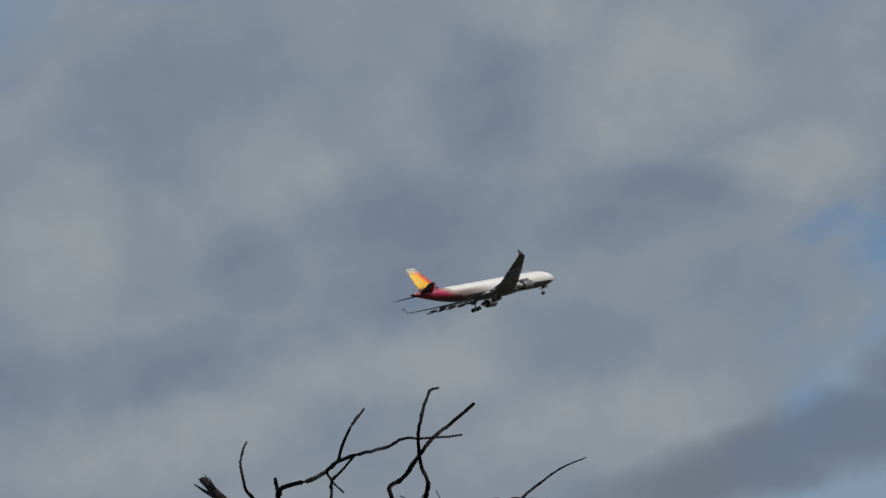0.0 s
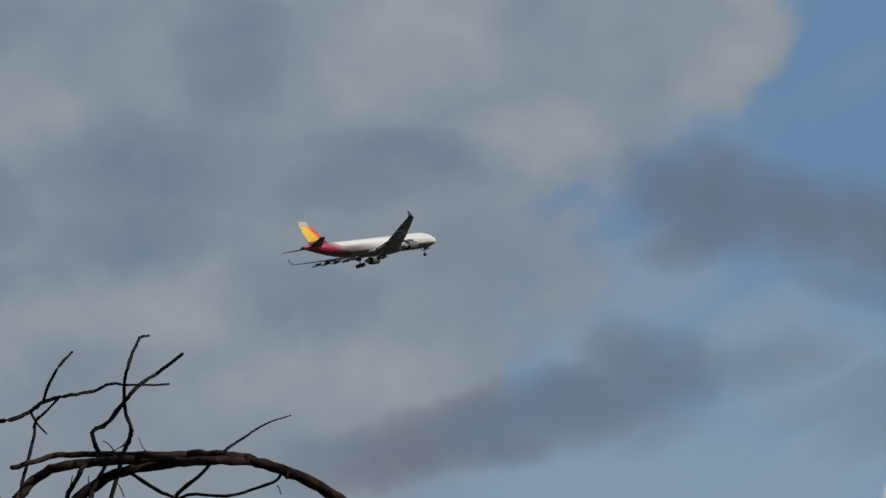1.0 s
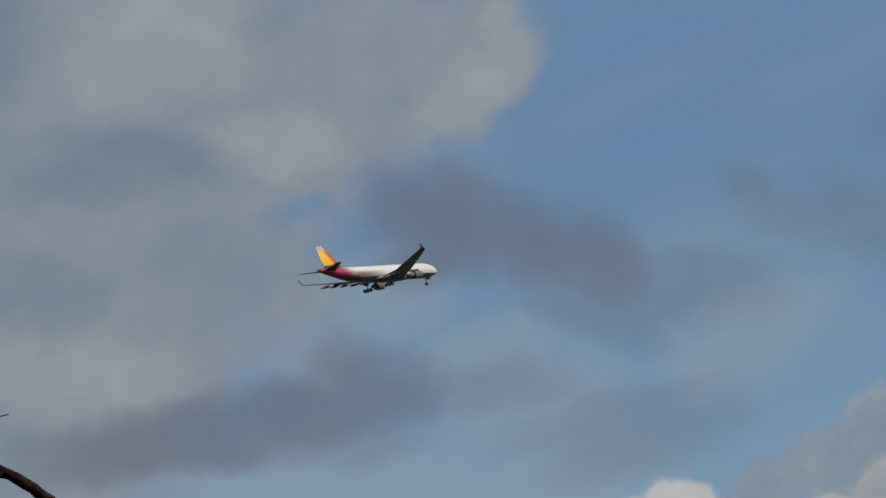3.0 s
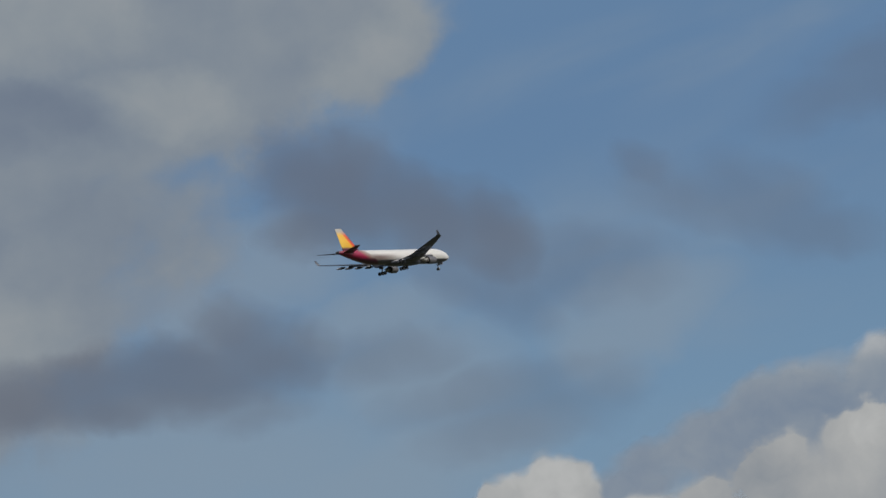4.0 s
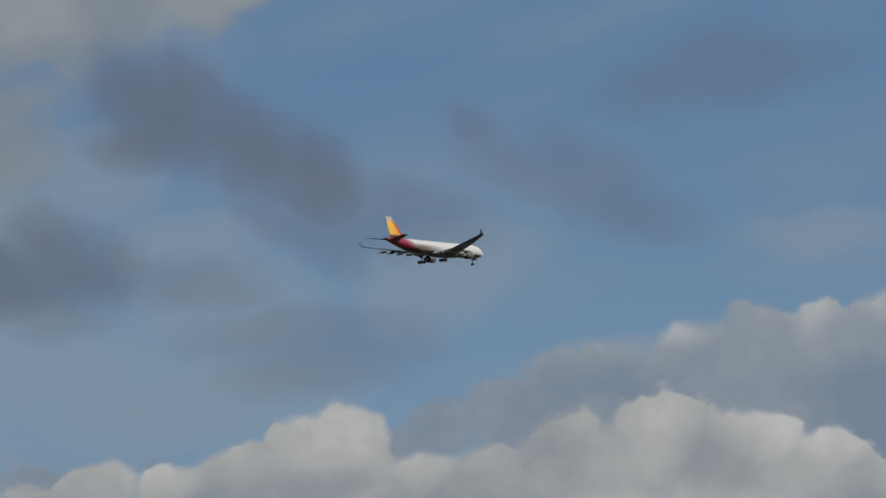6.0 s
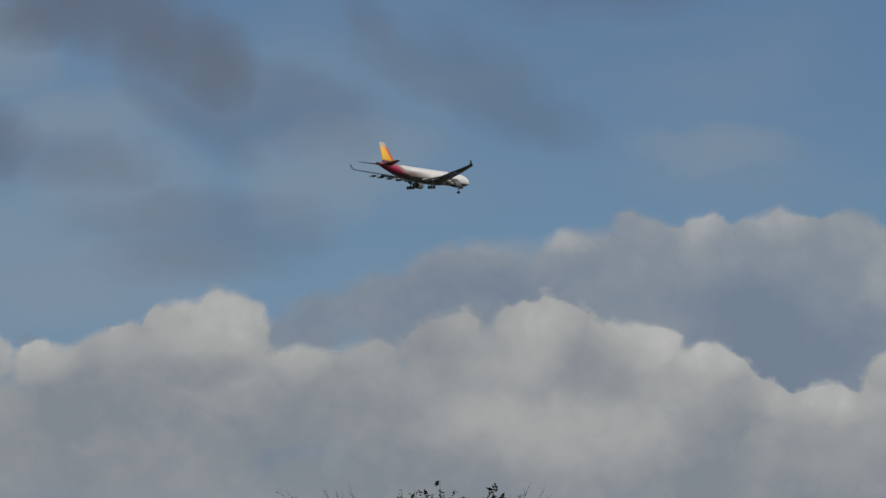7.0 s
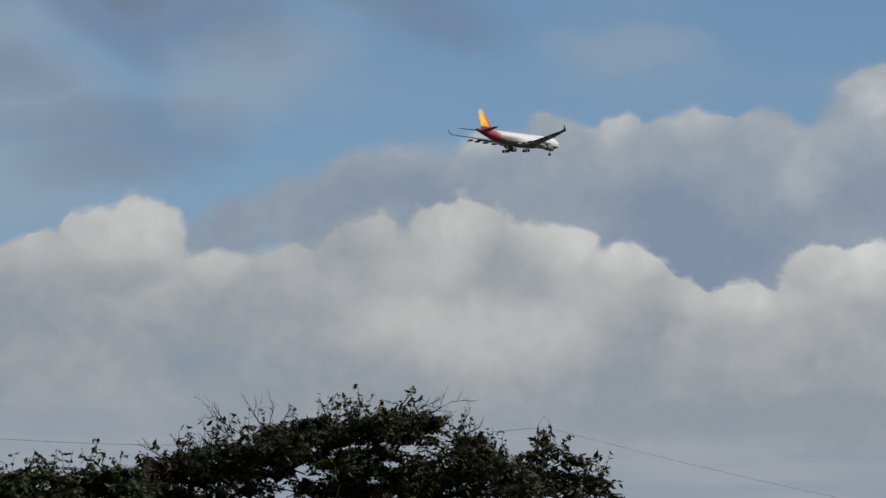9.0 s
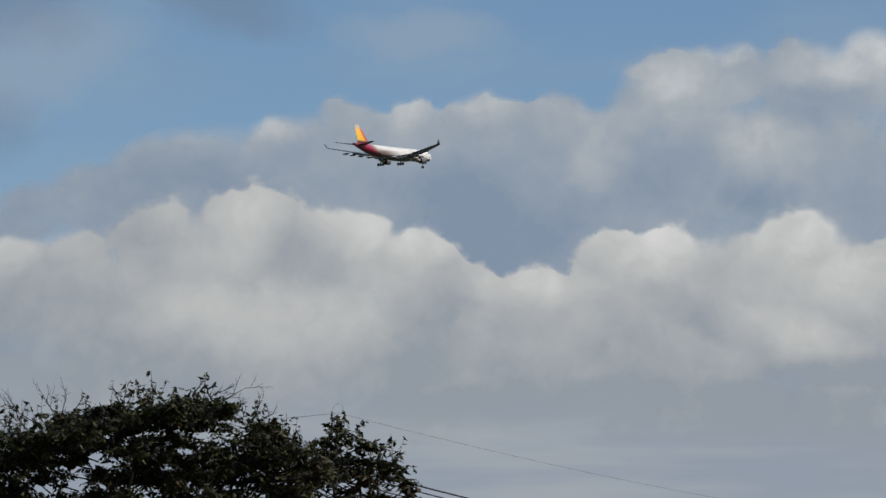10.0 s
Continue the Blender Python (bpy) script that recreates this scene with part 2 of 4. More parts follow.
def sheet(name):
    m = bpy.data.materials.new(name)
    m.use_nodes = True
    m.node_tree.nodes.remove(m.node_tree.nodes["Principled BSDF"])
    n = Nodes(m.node_tree)
    return m, n, n.put("ShaderNodeUVMap").outputs[0]


def glow(m, n, colour, cover=None):
    """Sky light of a colour, over what lies behind."""
    e = n.put("ShaderNodeEmission", Color=colour, Strength=1.0).outputs[0]
    if cover is not None:
        mix = n.put("ShaderNodeMixShader", Fac=cover)
        n.t.links.new(n.put("ShaderNodeBsdfTransparent").outputs[0], mix.inputs[1])
        n.t.links.new(e, mix.inputs[2])
        e = mix.outputs[0]
    n.t.links.new(e, m.node_tree.nodes["Material Output"].inputs[0])
    return m


def mottled(n, uv):
    return n.noise(n.place(uv, (3, 1, 0), 14, (1.35, 0.95, 1)), 0.7, 5, 0.42, 0, 0.25)


def blue_sky():
    """Blue, paler towards the horizon, with a thin veil."""
    m, n, uv = sheet("blue_sky")
    high = n.put("ShaderNodeSeparateXYZ", Vector=uv).outputs[1]
    colour = n.mix(n.step(high, 11.0, 5.5), BLUE_HIGH, BLUE_LOW)
    streak = n.place(uv, (0, 0, 0), 14, (2.6, 1.0, 1))
    veil = n.math("MULTIPLY", n.step(n.noise(streak, 0.7, 4, 0.45, 0, 0.4), 0.4, 0.8), 0.35)
    thick = n.math("ADD", at(n, field("veil", VEIL, blend=0.5), wobble(n, uv, 0.7, 0.9, 5.0)), n.math("MULTIPLY_ADD", n.noise(uv, 1.4, 5), 1.0, -0.5))
    return glow(m, n, n.mix(n.math("MAXIMUM", veil, n.math("MULTIPLY", n.step(thick, -1.9, 1.3), 0.6)), colour, (0.245, 0.305, 0.370)))


def dark_wisps():
    m, n, uv = sheet("dark_wisps")
    soft = wobble(n, uv, 1.1, 0.5, 6.0)
    rag = n.math("MULTIPLY_ADD", n.noise(n.place(uv, (0, 0, 0), -8, (1.3, 1, 1)), 1.3, 5, 0.5), 1.8, -0.9)
    dense = n.math("MULTIPLY", n.step(n.math("ADD", at(n, field("wisps", WISPS, blend=0.4), soft), rag), -1.9, 1.35), 0.72)
    thin = n.math("MULTIPLY", n.step(n.math("ADD", at(n, field("faint", FAINT, blend=0.4), soft), rag), -2.0, 1.6), 0.36)
    return glow(m, n, (0.125, 0.141, 0.182, 1), n.math("MAXIMUM", dense, thin))


def grey_layer():
    m, n, uv = sheet("grey_cloud_layer")
    soft = wobble(n, uv, 0.45, 2.0, 5.0)
    gentle = wobble(n, uv, 1.0, 0.7, 5.0)
    mottle = mottled(n, uv)
    tone = n.math("ADD", n.math("MULTIPLY", mottle, 0.34), n.math("MULTIPLY_ADD", n.noise(uv, 1.9, 5, 0.5), 0.14, 0.245))
    tone = n.math("ADD", tone, n.math("MULTIPLY", n.step(ragged(n, field("glow", GLOW, blend=0.4), gentle, 1.5), -1.6, 1.3), 0.16))
    tone = n.math("SUBTRACT", tone, n.math("MULTIPLY", n.step(ragged(n, field("shade", SHADE, blend=0.4), gentle, 1.5), -1.6, 1.3), 0.14))
    grey = n.ramp(tone, [(0.2, (0.145, 0.183, 0.252)), (0.45, (0.205, 0.246, 0.300)), (0.62, (0.262, 0.297, 0.330)), (0.85, (0.355, 0.368, 0.375))])
    d = n.math("ADD", at(n, field("deck", DECK, blend=0.5), soft), n.math("MULTIPLY_ADD", mottle, 1.6, -0.8))
    return glow(m, n, grey, n.step(d, -0.25, 0.6))


def heap(name, group, body, bright, dim, amount, edge, stops, lift, level, high, low, drop, most=1.0, floor=0.0, keen=0.16):
    """A bank of cumulus, lit from the upper right, greyer towards its foot."""
    m, n, uv = sheet(name)
    v = n.put("ShaderNodeSeparateXYZ", Vector=uv).outputs[1]
    p = wobble(n, wobble(n, uv, 0.8, amount, 2.0), 3.2, amount * 0.35, 5.0)
    h = at(n, group, p)

    def rim(x):
        return n.math("SMOOTH_MIN", x, 0.5, 0.4)

    round_form = at(n, body, p)
    wide = n.math("SUBTRACT", rim(round_form), rim(at(n, body, n.vec("ADD", p, (0.14, 0.28, 0)))))
    lit = n.math("MULTIPLY_ADD", wide, lift, level)
    lit = n.math("ADD", lit, n.math("MULTIPLY_ADD", n.noise(wobble(n, uv, 0.6, 0.8, 2.0), 0.75, 5, 0.5), 0.6, -0.3))
    lit = n.math("ADD", lit, n.math("MULTIPLY_ADD", n.noise(wobble(n, p, 1.5, 0.4, 3.0), 2.6, 6, 0.55), 0.36, -0.18))
    gentle = wobble(n, uv, 1.4, 0.4, 5.0)
    lit = n.math("ADD", lit, n.math("MULTIPLY", n.step(ragged(n, field(name + "_bright", bright, blend=0.4), gentle, 1.3), -1.3, 1.3), 0.28))
    lit = n.math("SUBTRACT", lit, n.math("MULTIPLY", n.step(ragged(n, field(name + "_dim", dim, blend=0.4), gentle, 1.3), -1.4, 1.3), 0.22))
    lit = n.math("SUBTRACT", lit, n.math("MULTIPLY", n.step(v, high, low), drop))
    h = n.math("MAXIMUM", n.math("MAXIMUM", h, n.math("MULTIPLY_ADD", v, -2.0, 2.0 * floor)), n.math("MULTIPLY_ADD", round_form, 3.8, -0.6))
    h = n.math("ADD", h, n.math("MULTIPLY_ADD", n.noise(p, 4.5, 6, 0.6), 0.7, -0.38))
    vague = n.math("MULTIPLY", n.step(n.noise(uv, 0.9, 3), 0.38, 0.56), n.step(at(n, CRISP_GROUP, uv), 0.7, 0.0))
    crisp = n.math("MULTIPLY_ADD", vague, edge, edge * keen)
    return glow(m, n, n.ramp(lit, stops), n.math("MULTIPLY", n.step(n.math("DIVIDE", h, crisp), 0.0, 1.0), most))


def low_haze():
    """Flat hazy bands low over the horizon."""
    m, n, uv = sheet("low_haze")
    high = n.put("ShaderNodeSeparateXYZ", Vector=uv).outputs[1]
    streak = n.place(uv, (0, 0, 0), 14, (2.6, 1.0, 1))
    low = n.step(n.math("ADD", high, n.math("MULTIPLY_ADD", n.noise(streak, 1.1, 4), 1.6, -0.8)), 3.9, 2.9)
    bands = n.noise(n.place(uv, (0, 0, 0), 2, (5.0, 0.6, 1)), 1.0, 3)
    return glow(m, n, n.mix(n.step(bands, 0.42, 0.74), (0.235, 0.272, 0.330), (0.300, 0.328, 0.358)), n.math("MULTIPLY", low, 0.9))


def build_backdrop(name, mat, dist, label, category, el0, el1):
    az, el = np.arange(-30, 49, 2.0), np.arange(el0, el1 + 1, 2.0)
    verts = [tuple(bearing(a, e, dist)) for e in el for a in az]
    w = len(az)
    faces = [(j * w + i, j * w + i + 1, (j + 1) * w + i + 1, (j + 1) * w + i) for j in range(len(el) - 1) for i in range(w - 1)]
    me = bpy.data.meshes.new(name)
    me.from_pydata(verts, [], faces)
    layer = me.uv_layers.new(name="UVMap")
    for loop in me.loops:
        j, i = divmod(loop.vertex_index, w)
        layer.data[loop.index].uv = (az[i], el[j])
    me.materials.append(mat)
    tagged(new(name, me), label, category, kind="structure")


# where the outline of a bank is sharp
CRISP_GROUP = field("crisp", [(17.3, 5.4, 2.3, 1.0, 0)])
REAR_STOPS = [(0.1, (0.185, 0.238, 0.318)), (0.42, (0.250, 0.294, 0.348)), (0.7, (0.325, 0.355, 0.388)), (1.0, (0.49, 0.505, 0.515))]
FRONT_STOPS = [(0.1, (0.238, 0.268, 0.304)), (0.42, (0.332, 0.348, 0.362)), (0.7, (0.407, 0.416, 0.416)), (1.0, (0.535, 0.54, 0.535))]
build_backdrop("backdrop_sky", blue_sky(), 4900, "blue sky paling towards the horizon under thin veil", "sky", -4, 30)
build_backdrop("backdrop_layer", grey_layer(), 4850, "soft mottled grey layer of cloud with lighter patches", "cloud", -4, 26)
build_backdrop("backdrop_wisps", dark_wisps(), 4800, "dark grey ragged wisps of cloud before blue sky", "cloud", -4, 26)
REAR_BODY = field("rear_body", REAR, REAR_MORE, FILL, blend=0.5, billows=((1.5, 0.15),))
FRONT_BODY = field("front_body", FRONT, FRONT_MORE, BODY, blend=0.5, billows=((1.4, 0.15),))
REAR_GROUP = field("rear", REAR, REAR_MORE, FILL, billows=((1.5, 0.34), (3.6, 0.16), (8.0, 0.05)))
FRONT_GROUP = field("front", FRONT, FRONT_MORE, BODY, billows=((1.4, 0.3), (3.3, 0.13), (7.5, 0.05)))
build_backdrop("backdrop_rear_bank", heap("rear_cumulus", REAR_GROUP, REAR_BODY, REAR_LIT, REAR_DIM, 0.5, 1.7, REAR_STOPS, 0.04, 0.54, 7.6, 6.2, 0.24, floor=5.7, keen=0.5), 4750, "soft grey-white bank of cumulus cloud behind another", "cloud", -4, 26)
build_backdrop("backdrop_front_bank", heap("front_cumulus", FRONT_GROUP, FRONT_BODY, FRONT_LIT, FRONT_DIM, 0.45, 1.5, FRONT_STOPS, 0.10, 0.48, 5.6, 3.8, 0.27, floor=4.45, keen=0.32), 4700, "bright white billowing bank of cumulus cloud", "cloud", -4, 26)
build_backdrop("backdrop_haze", low_haze(), 4650, "flat blue-grey haze bands low over the horizon", "haze", -4, 20)

# ---------------------------------------------------------------- materials of things


def fuselage_paint():
    m, n, b = material("fuselage_paint", 0.32)
    v = coords(n)
    s = n.put("ShaderNodeSeparateXYZ", Vector=v).outputs
    aft = n.math("SUBTRACT", n.math("MULTIPLY_ADD", s[0], -1.0, -46.0), n.math("MULTIPLY", s[2], 1.5))
    stain = n.noise(n.place(v, (0, 0, 0), 0, (6, 1, 1)), 0.5, 4)
    white = n.mix(n.step(stain, 0.35, 0.7), (0.80, 0.79, 0.76), (0.70, 0.69, 0.66))
    sand = n.mix(n.step(s[0], -27.0, -43.0), white, (0.27, 0.205, 0.19))
    white = n.mix(n.step(s[2], 1.5, -0.2), white, sand)
    belly = n.mix(n.step(s[2], -1.1, -1.5), white, (0.085, 0.085, 0.10))
    tail = n.ramp(n.math("MULTIPLY", aft, 0.05), [(0.0, (0.42, 0.36, 0.33)), (0.1, (0.36, 0.20, 0.17)), (0.2, (0.42, 0.020, 0.085)), (0.5, (0.26, 0.014, 0.055)), (0.85, (0.10, 0.012, 0.03))])
    tail = n.mix(n.step(s[2], 0.2, -1.3), tail, (0.085, 0.02, 0.045))
    n.feed(b.inputs["Base Color"], n.mix(n.step(aft, -0.6, 0.4), belly, tail))
    b.inputs["Coat Weight"].default_value = 0.3
    return m


def fin_paint():
    m, n, b = material("fin_paint", 0.6)
    s = n.put("ShaderNodeSeparateXYZ", Vector=coords(n)).outputs
    # metres aft of the swept leading edge
    aft = n.math("SUBTRACT", n.math("MULTIPLY_ADD", s[0], -1.0, -50.5), n.math("MULTIPLY_ADD", s[2], 0.9545, -2.29))
    c = n.ramp(n.math("MULTIPLY", aft, 0.12), [(0.0, (0.50, 0.03, 0.02)), (0.16, (0.72, 0.12, 0.02)), (0.27, (0.80, 0.42, 0.015)), (0.9, (0.82, 0.54, 0.05))])
    c = n.mix(n.step(s[2], 8.2, 10.4), c, (0.42, 0.40, 0.36))
    c = n.mix(n.step(s[2], 4.4, 3.4), c, (0.11, 0.02, 0.05))
    n.feed(b.inputs["Base Color"], c)
    return m


def bark(name, dark, light, scale=30.0):
    m, n, b = material(name, 0.9)
    b.inputs["Specular IOR Level"].default_value = 0.12
    v = coords(n)
    f = n.noise(n.place(v, (0, 0, 0), 0, (1, 1, 1)), scale, 5, 0.65)
    n.feed(b.inputs["Base Color"], n.mix(n.step(n.math("ADD", n.math("MULTIPLY", f, 0.6), n.math("MULTIPLY", n.noise(v, scale * 0.15, 2), 0.4)), 0.35, 0.65), dark, light))
    bump(n, b, f, 0.6, 0.004)
    return m


def leaf_material(name, dark, light, dry):
    m, n, b = material(name, 0.55)
    b.inputs["Specular IOR Level"].default_value = 0.25
    r = n.put("ShaderNodeNewGeometry").outputs["Random Per Island"]
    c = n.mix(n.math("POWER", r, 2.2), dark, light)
    c = n.mix(n.step(n.noise(coords(n), 0.9, 3), 0.52, 0.68), c, dry)
    n.feed(b.inputs["Base Color"], c)
    tr = n.put("ShaderNodeBsdfTranslucent", Color=n.mix(0.5, c, (0.10, 0.13, 0.02)))
    ms = n.put("ShaderNodeMixShader")
    ms.inputs[0].default_value = 0.12
    n.t.links.new(b.outputs[0], ms.inputs[1])
    n.t.links.new(tr.outputs[0], ms.inputs[2])
    n.t.links.new(ms.outputs[0], m.node_tree.nodes["Material Output"].inputs[0])
    return m


PAINT, FIN_PAINT = fuselage_paint(), fin_paint()
WING_GREY = plain("wing_grey", (0.070, 0.077, 0.095), (0.105, 0.113, 0.135), 0.8, 0.4)
STAB_GREY = plain("stabiliser_grey", (0.055, 0.035, 0.045), (0.085, 0.055, 0.065), 0.8, 0.45)
NACELLE = plain("nacelle_paint", (0.13, 0.13, 0.145), (0.19, 0.19, 0.205), 0.9, 0.35)
DARK_METAL = plain("dark_metal", (0.03, 0.03, 0.033), (0.07, 0.07, 0.075), 3.0, 0.5, 0.6)
PALE_METAL = plain("pale_metal", (0.28, 0.27, 0.26), (0.4, 0.39, 0.37), 2.0, 0.4, 0.2)
STEEL = plain("gear_steel", (0.16, 0.16, 0.165), (0.28, 0.28, 0.28), 3.0, 0.45, 0.4)
TYRE = plain("tyre_rubber", (0.012, 0.012, 0.013), (0.03, 0.03, 0.03), 6.0, 0.85)
# Dead and limb bark near black: silhouette shade is painted into the colour.
DEAD_BARK_SHADED = bark("dead_bark_shaded", (0.004, 0.004, 0.005), (0.016, 0.012, 0.010), 60)
LIMB_BARK_SHADED = bark("limb_bark_shaded", (0.006, 0.004, 0.004), (0.046, 0.026, 0.018), 35)
BARE_WOOD = bark("bare_wood", (0.30, 0.19, 0.11), (0.52, 0.37, 0.24), 45)
TREE_BARK = bark("tree_bark", (0.012, 0.010, 0.008), (0.035, 0.027, 0.022), 18)
# Leaf colours far below real foliage; the shade of clouds is put into them.
LEAF_SHADED = leaf_material("leaves", (0.003, 0.004, 0.0025), (0.075, 0.078, 0.026), (0.045, 0.032, 0.016))
LEAF_GREEN_SHADED = leaf_material("green_leaves_shaded", (0.006, 0.010, 0.004), (0.075, 0.095, 0.03), (0.04, 0.035, 0.016))
GRASS = plain("dry_grass", (0.025, 0.035, 0.014), (0.07, 0.065, 0.03), 0.6, 0.95, 0, 0.5)
CONCRETE = plain("pole_concrete", (0.026, 0.025, 0.025), (0.060, 0.058, 0.056), 5.0, 0.9, 0, 0.3)
PORCELAIN = plain("insulator_porcelain", (0.03, 0.018, 0.014), (0.05, 0.035, 0.028), 8.0, 0.3)
CABLE = plain("cable_sheath", (0.012, 0.012, 0.013), (0.028, 0.028, 0.03), 2.0, 0.7)
WIRE = plain("weathered_wire", (0.16, 0.15, 0.14), (0.26, 0.25, 0.23), 2.0, 0.6, 0.3)


# ---------------------------------------------------------------- mesh helpers
class Shape:
    """Collects vertices and faces of one mesh."""

    def __init__(self):
        self.v, self.f = [], []

    def rings(self, rings, cap=True, closed=True):
        """Skins a row of rings of equal count."""
        base, k = len(self.v), len(rings[0])
        for r in rings:
            self.v += [tuple(p) for p in r]
        for j in range(len(rings) - 1):
            for i in range(k if closed else k - 1):
                a, b = base + j * k + i, base + j * k + (i + 1) % k
                self.f.append((a, b, b + k, a + k))
        if cap and closed:
            self.f.append(tuple(range(base + k - 1, base - 1, -1)))
            self.f.append(tuple(range(base + (len(rings) - 1) * k, base + len(rings) * k)))
        return self

    def tube(self, pts, radii, sides=8, rough=0.0, rng=None):
        pts = [Vector(p) for p in pts]
        rings, side = [], None
        for i, p in enumerate(pts):
            d = (pts[min(i + 1, len(pts) - 1)] - pts[max(i - 1, 0)]).normalized()
            if side is None:
                side = d.orthogonal().normalized()
            side = (side - d * side.dot(d)).normalized()
            up = d.cross(side)
            r = radii[i]
            ring = []
            for k in range(sides):
                a = 2 * math.pi * k / sides
                q = r * (1 + (rng.uniform(-rough, rough) if rng else 0))
                ring.append(p + side * (q * math.cos(a)) + up * (q * math.sin(a)))
            rings.append(ring)
        return self.rings(rings)

    def box(self, lo, hi, inset=0.0):
        (x0, y0, z0), (x1, y1, z1) = lo, hi
        i = inset
        return self.rings([[(x0 + i, y0 + i, z0), (x1 - i, y0 + i, z0), (x1 - i, y1 - i, z0), (x0 + i, y1 - i, z0)],
                           [(x0, y0, z0 + i), (x1, y0, z0 + i), (x1, y1, z0 + i), (x0, y1, z0 + i)],
                           [(x0, y0, z1 - i), (x1, y0, z1 - i), (x1, y1, z1 - i), (x0, y1, z1 - i)],
                           [(x0 + i, y0 + i, z1), (x1 - i, y0 + i, z1), (x1 - i, y1 - i, z1), (x0 + i, y1 - i, z1)]])

    def mesh(self, name, mat, smooth=True):
        me = bpy.data.meshes.new(name)
        me.from_pydata(self.v, [], self.f)
        me.materials.append(mat)
        if smooth:
            me.polygons.foreach_set("use_smooth", [True] * len(me.polygons))
        me.update()
        return me


def part(name, shape, mat, parent=None, label="", smooth=True, at=None):
    ob = new(name, shape.mesh(name, mat, smooth))
    ob.parent = parent
    if at is not None:
        ob.matrix_basis = at
    return tagged(ob, label)


def flow(ctrl, steps=5):
    """A smooth line through a few points."""
    p = [Vector(c) for c in ctrl]
    p = [2 * p[0] - p[1]] + p + [2 * p[-1] - p[-2]]
    out = []
    for i in range(1, len(p) - 2):
        for s in range(steps):
            t = s / steps
            a, b, c, d = p[i - 1:i + 3]
            out.append(0.5 * ((2 * b) + (c - a) * t + (2 * a - 5 * b + 4 * c - d) * t * t + (3 * b - a - 3 * c + d) * t ** 3))
    return out + [p[-2]]


def taper(n, a, b):
    return [a + (b - a) * i / (n - 1) for i in range(n)]


# ---------------------------------------------------------------- ground
def build_ground():
    n, size = 60, 4500.0
    rng = random.Random(3)
    g = [math.copysign(abs(t) ** 2.5, t) * size for t in np.linspace(-1, 1, n)]
    verts = [(x, y, -0.02 if abs(x) + abs(y) < 90 else rng.uniform(-0.35, -0.02)) for y in g for x in g]
    s = Shape()
    s.v = verts
    s.f = [(j * n + i, j * n + i + 1, (j + 1) * n + i + 1, (j + 1) * n + i) for j in range(n - 1) for i in range(n - 1)]
    tagged(part("ground", s, GRASS), "flat dry grassy ground reaching the horizon", "ground", kind="structure")


build_ground()


# ---------------------------------------------------------------- aeroplane, nose at the origin, flying along +x
def airfoil(le, chord, y, z, thick, upright=False, n=9, twist=0.0):
    """One section of a wing: x forward, thickness along z (or along y for an upright fin)."""
    up, low = [], []
    for i in range(n):
        t = 0.5 * (1 - math.cos(math.pi * i / (n - 1)))
        h = 5 * thick * chord * (0.2969 * math.sqrt(t) - 0.126 * t - 0.3516 * t * t + 0.2843 * t ** 3 - 0.1015 * t ** 4)
        up.append((t, h * 1.15))
        low.append((t, -h * 0.85))
    ring = up + low[-2:0:-1]
    if upright:
        return [(le - t * chord, h, z) for t, h in ring]
    return [(le - t * chord, y, z + h - t * chord * twist) for t, h in ring]


def oval(x, ry, rz, zc, yc=0.0, n=28):
    return [(x, yc + ry * math.cos(2 * math.pi * i / n), zc + rz * math.sin(2 * math.pi * i / n)) for i in range(n)]


def wheel(parent, x, y, z, r, w, name="wheel"):
    s = Shape()
    prof = [(-w / 2, r * 0.55), (-w / 2, r * 0.86), (-w * 0.32, r * 0.98), (0, r), (w * 0.32, r * 0.98), (w / 2, r * 0.86), (w / 2, r * 0.55)]
    s.rings([[(x + rr * math.cos(2 * math.pi * i / 18), y + yy, z + rr * math.sin(2 * math.pi * i / 18)) for i in range(18)] for yy, rr in prof])
    ob = part(name, s, TYRE, parent, "black rubber tyre")
    h = Shape()
    h.rings([[(x + rr * math.cos(2 * math.pi * i / 12), y + yy, z + rr * math.sin(2 * math.pi * i / 12)) for i in range(12)]
             for yy, rr in ((-w * 0.53, r * 0.3), (-w * 0.5, r * 0.5), (w * 0.5, r * 0.5), (w * 0.53, r * 0.3))])
    part("hub", h, STEEL, ob, "grey metal hub")


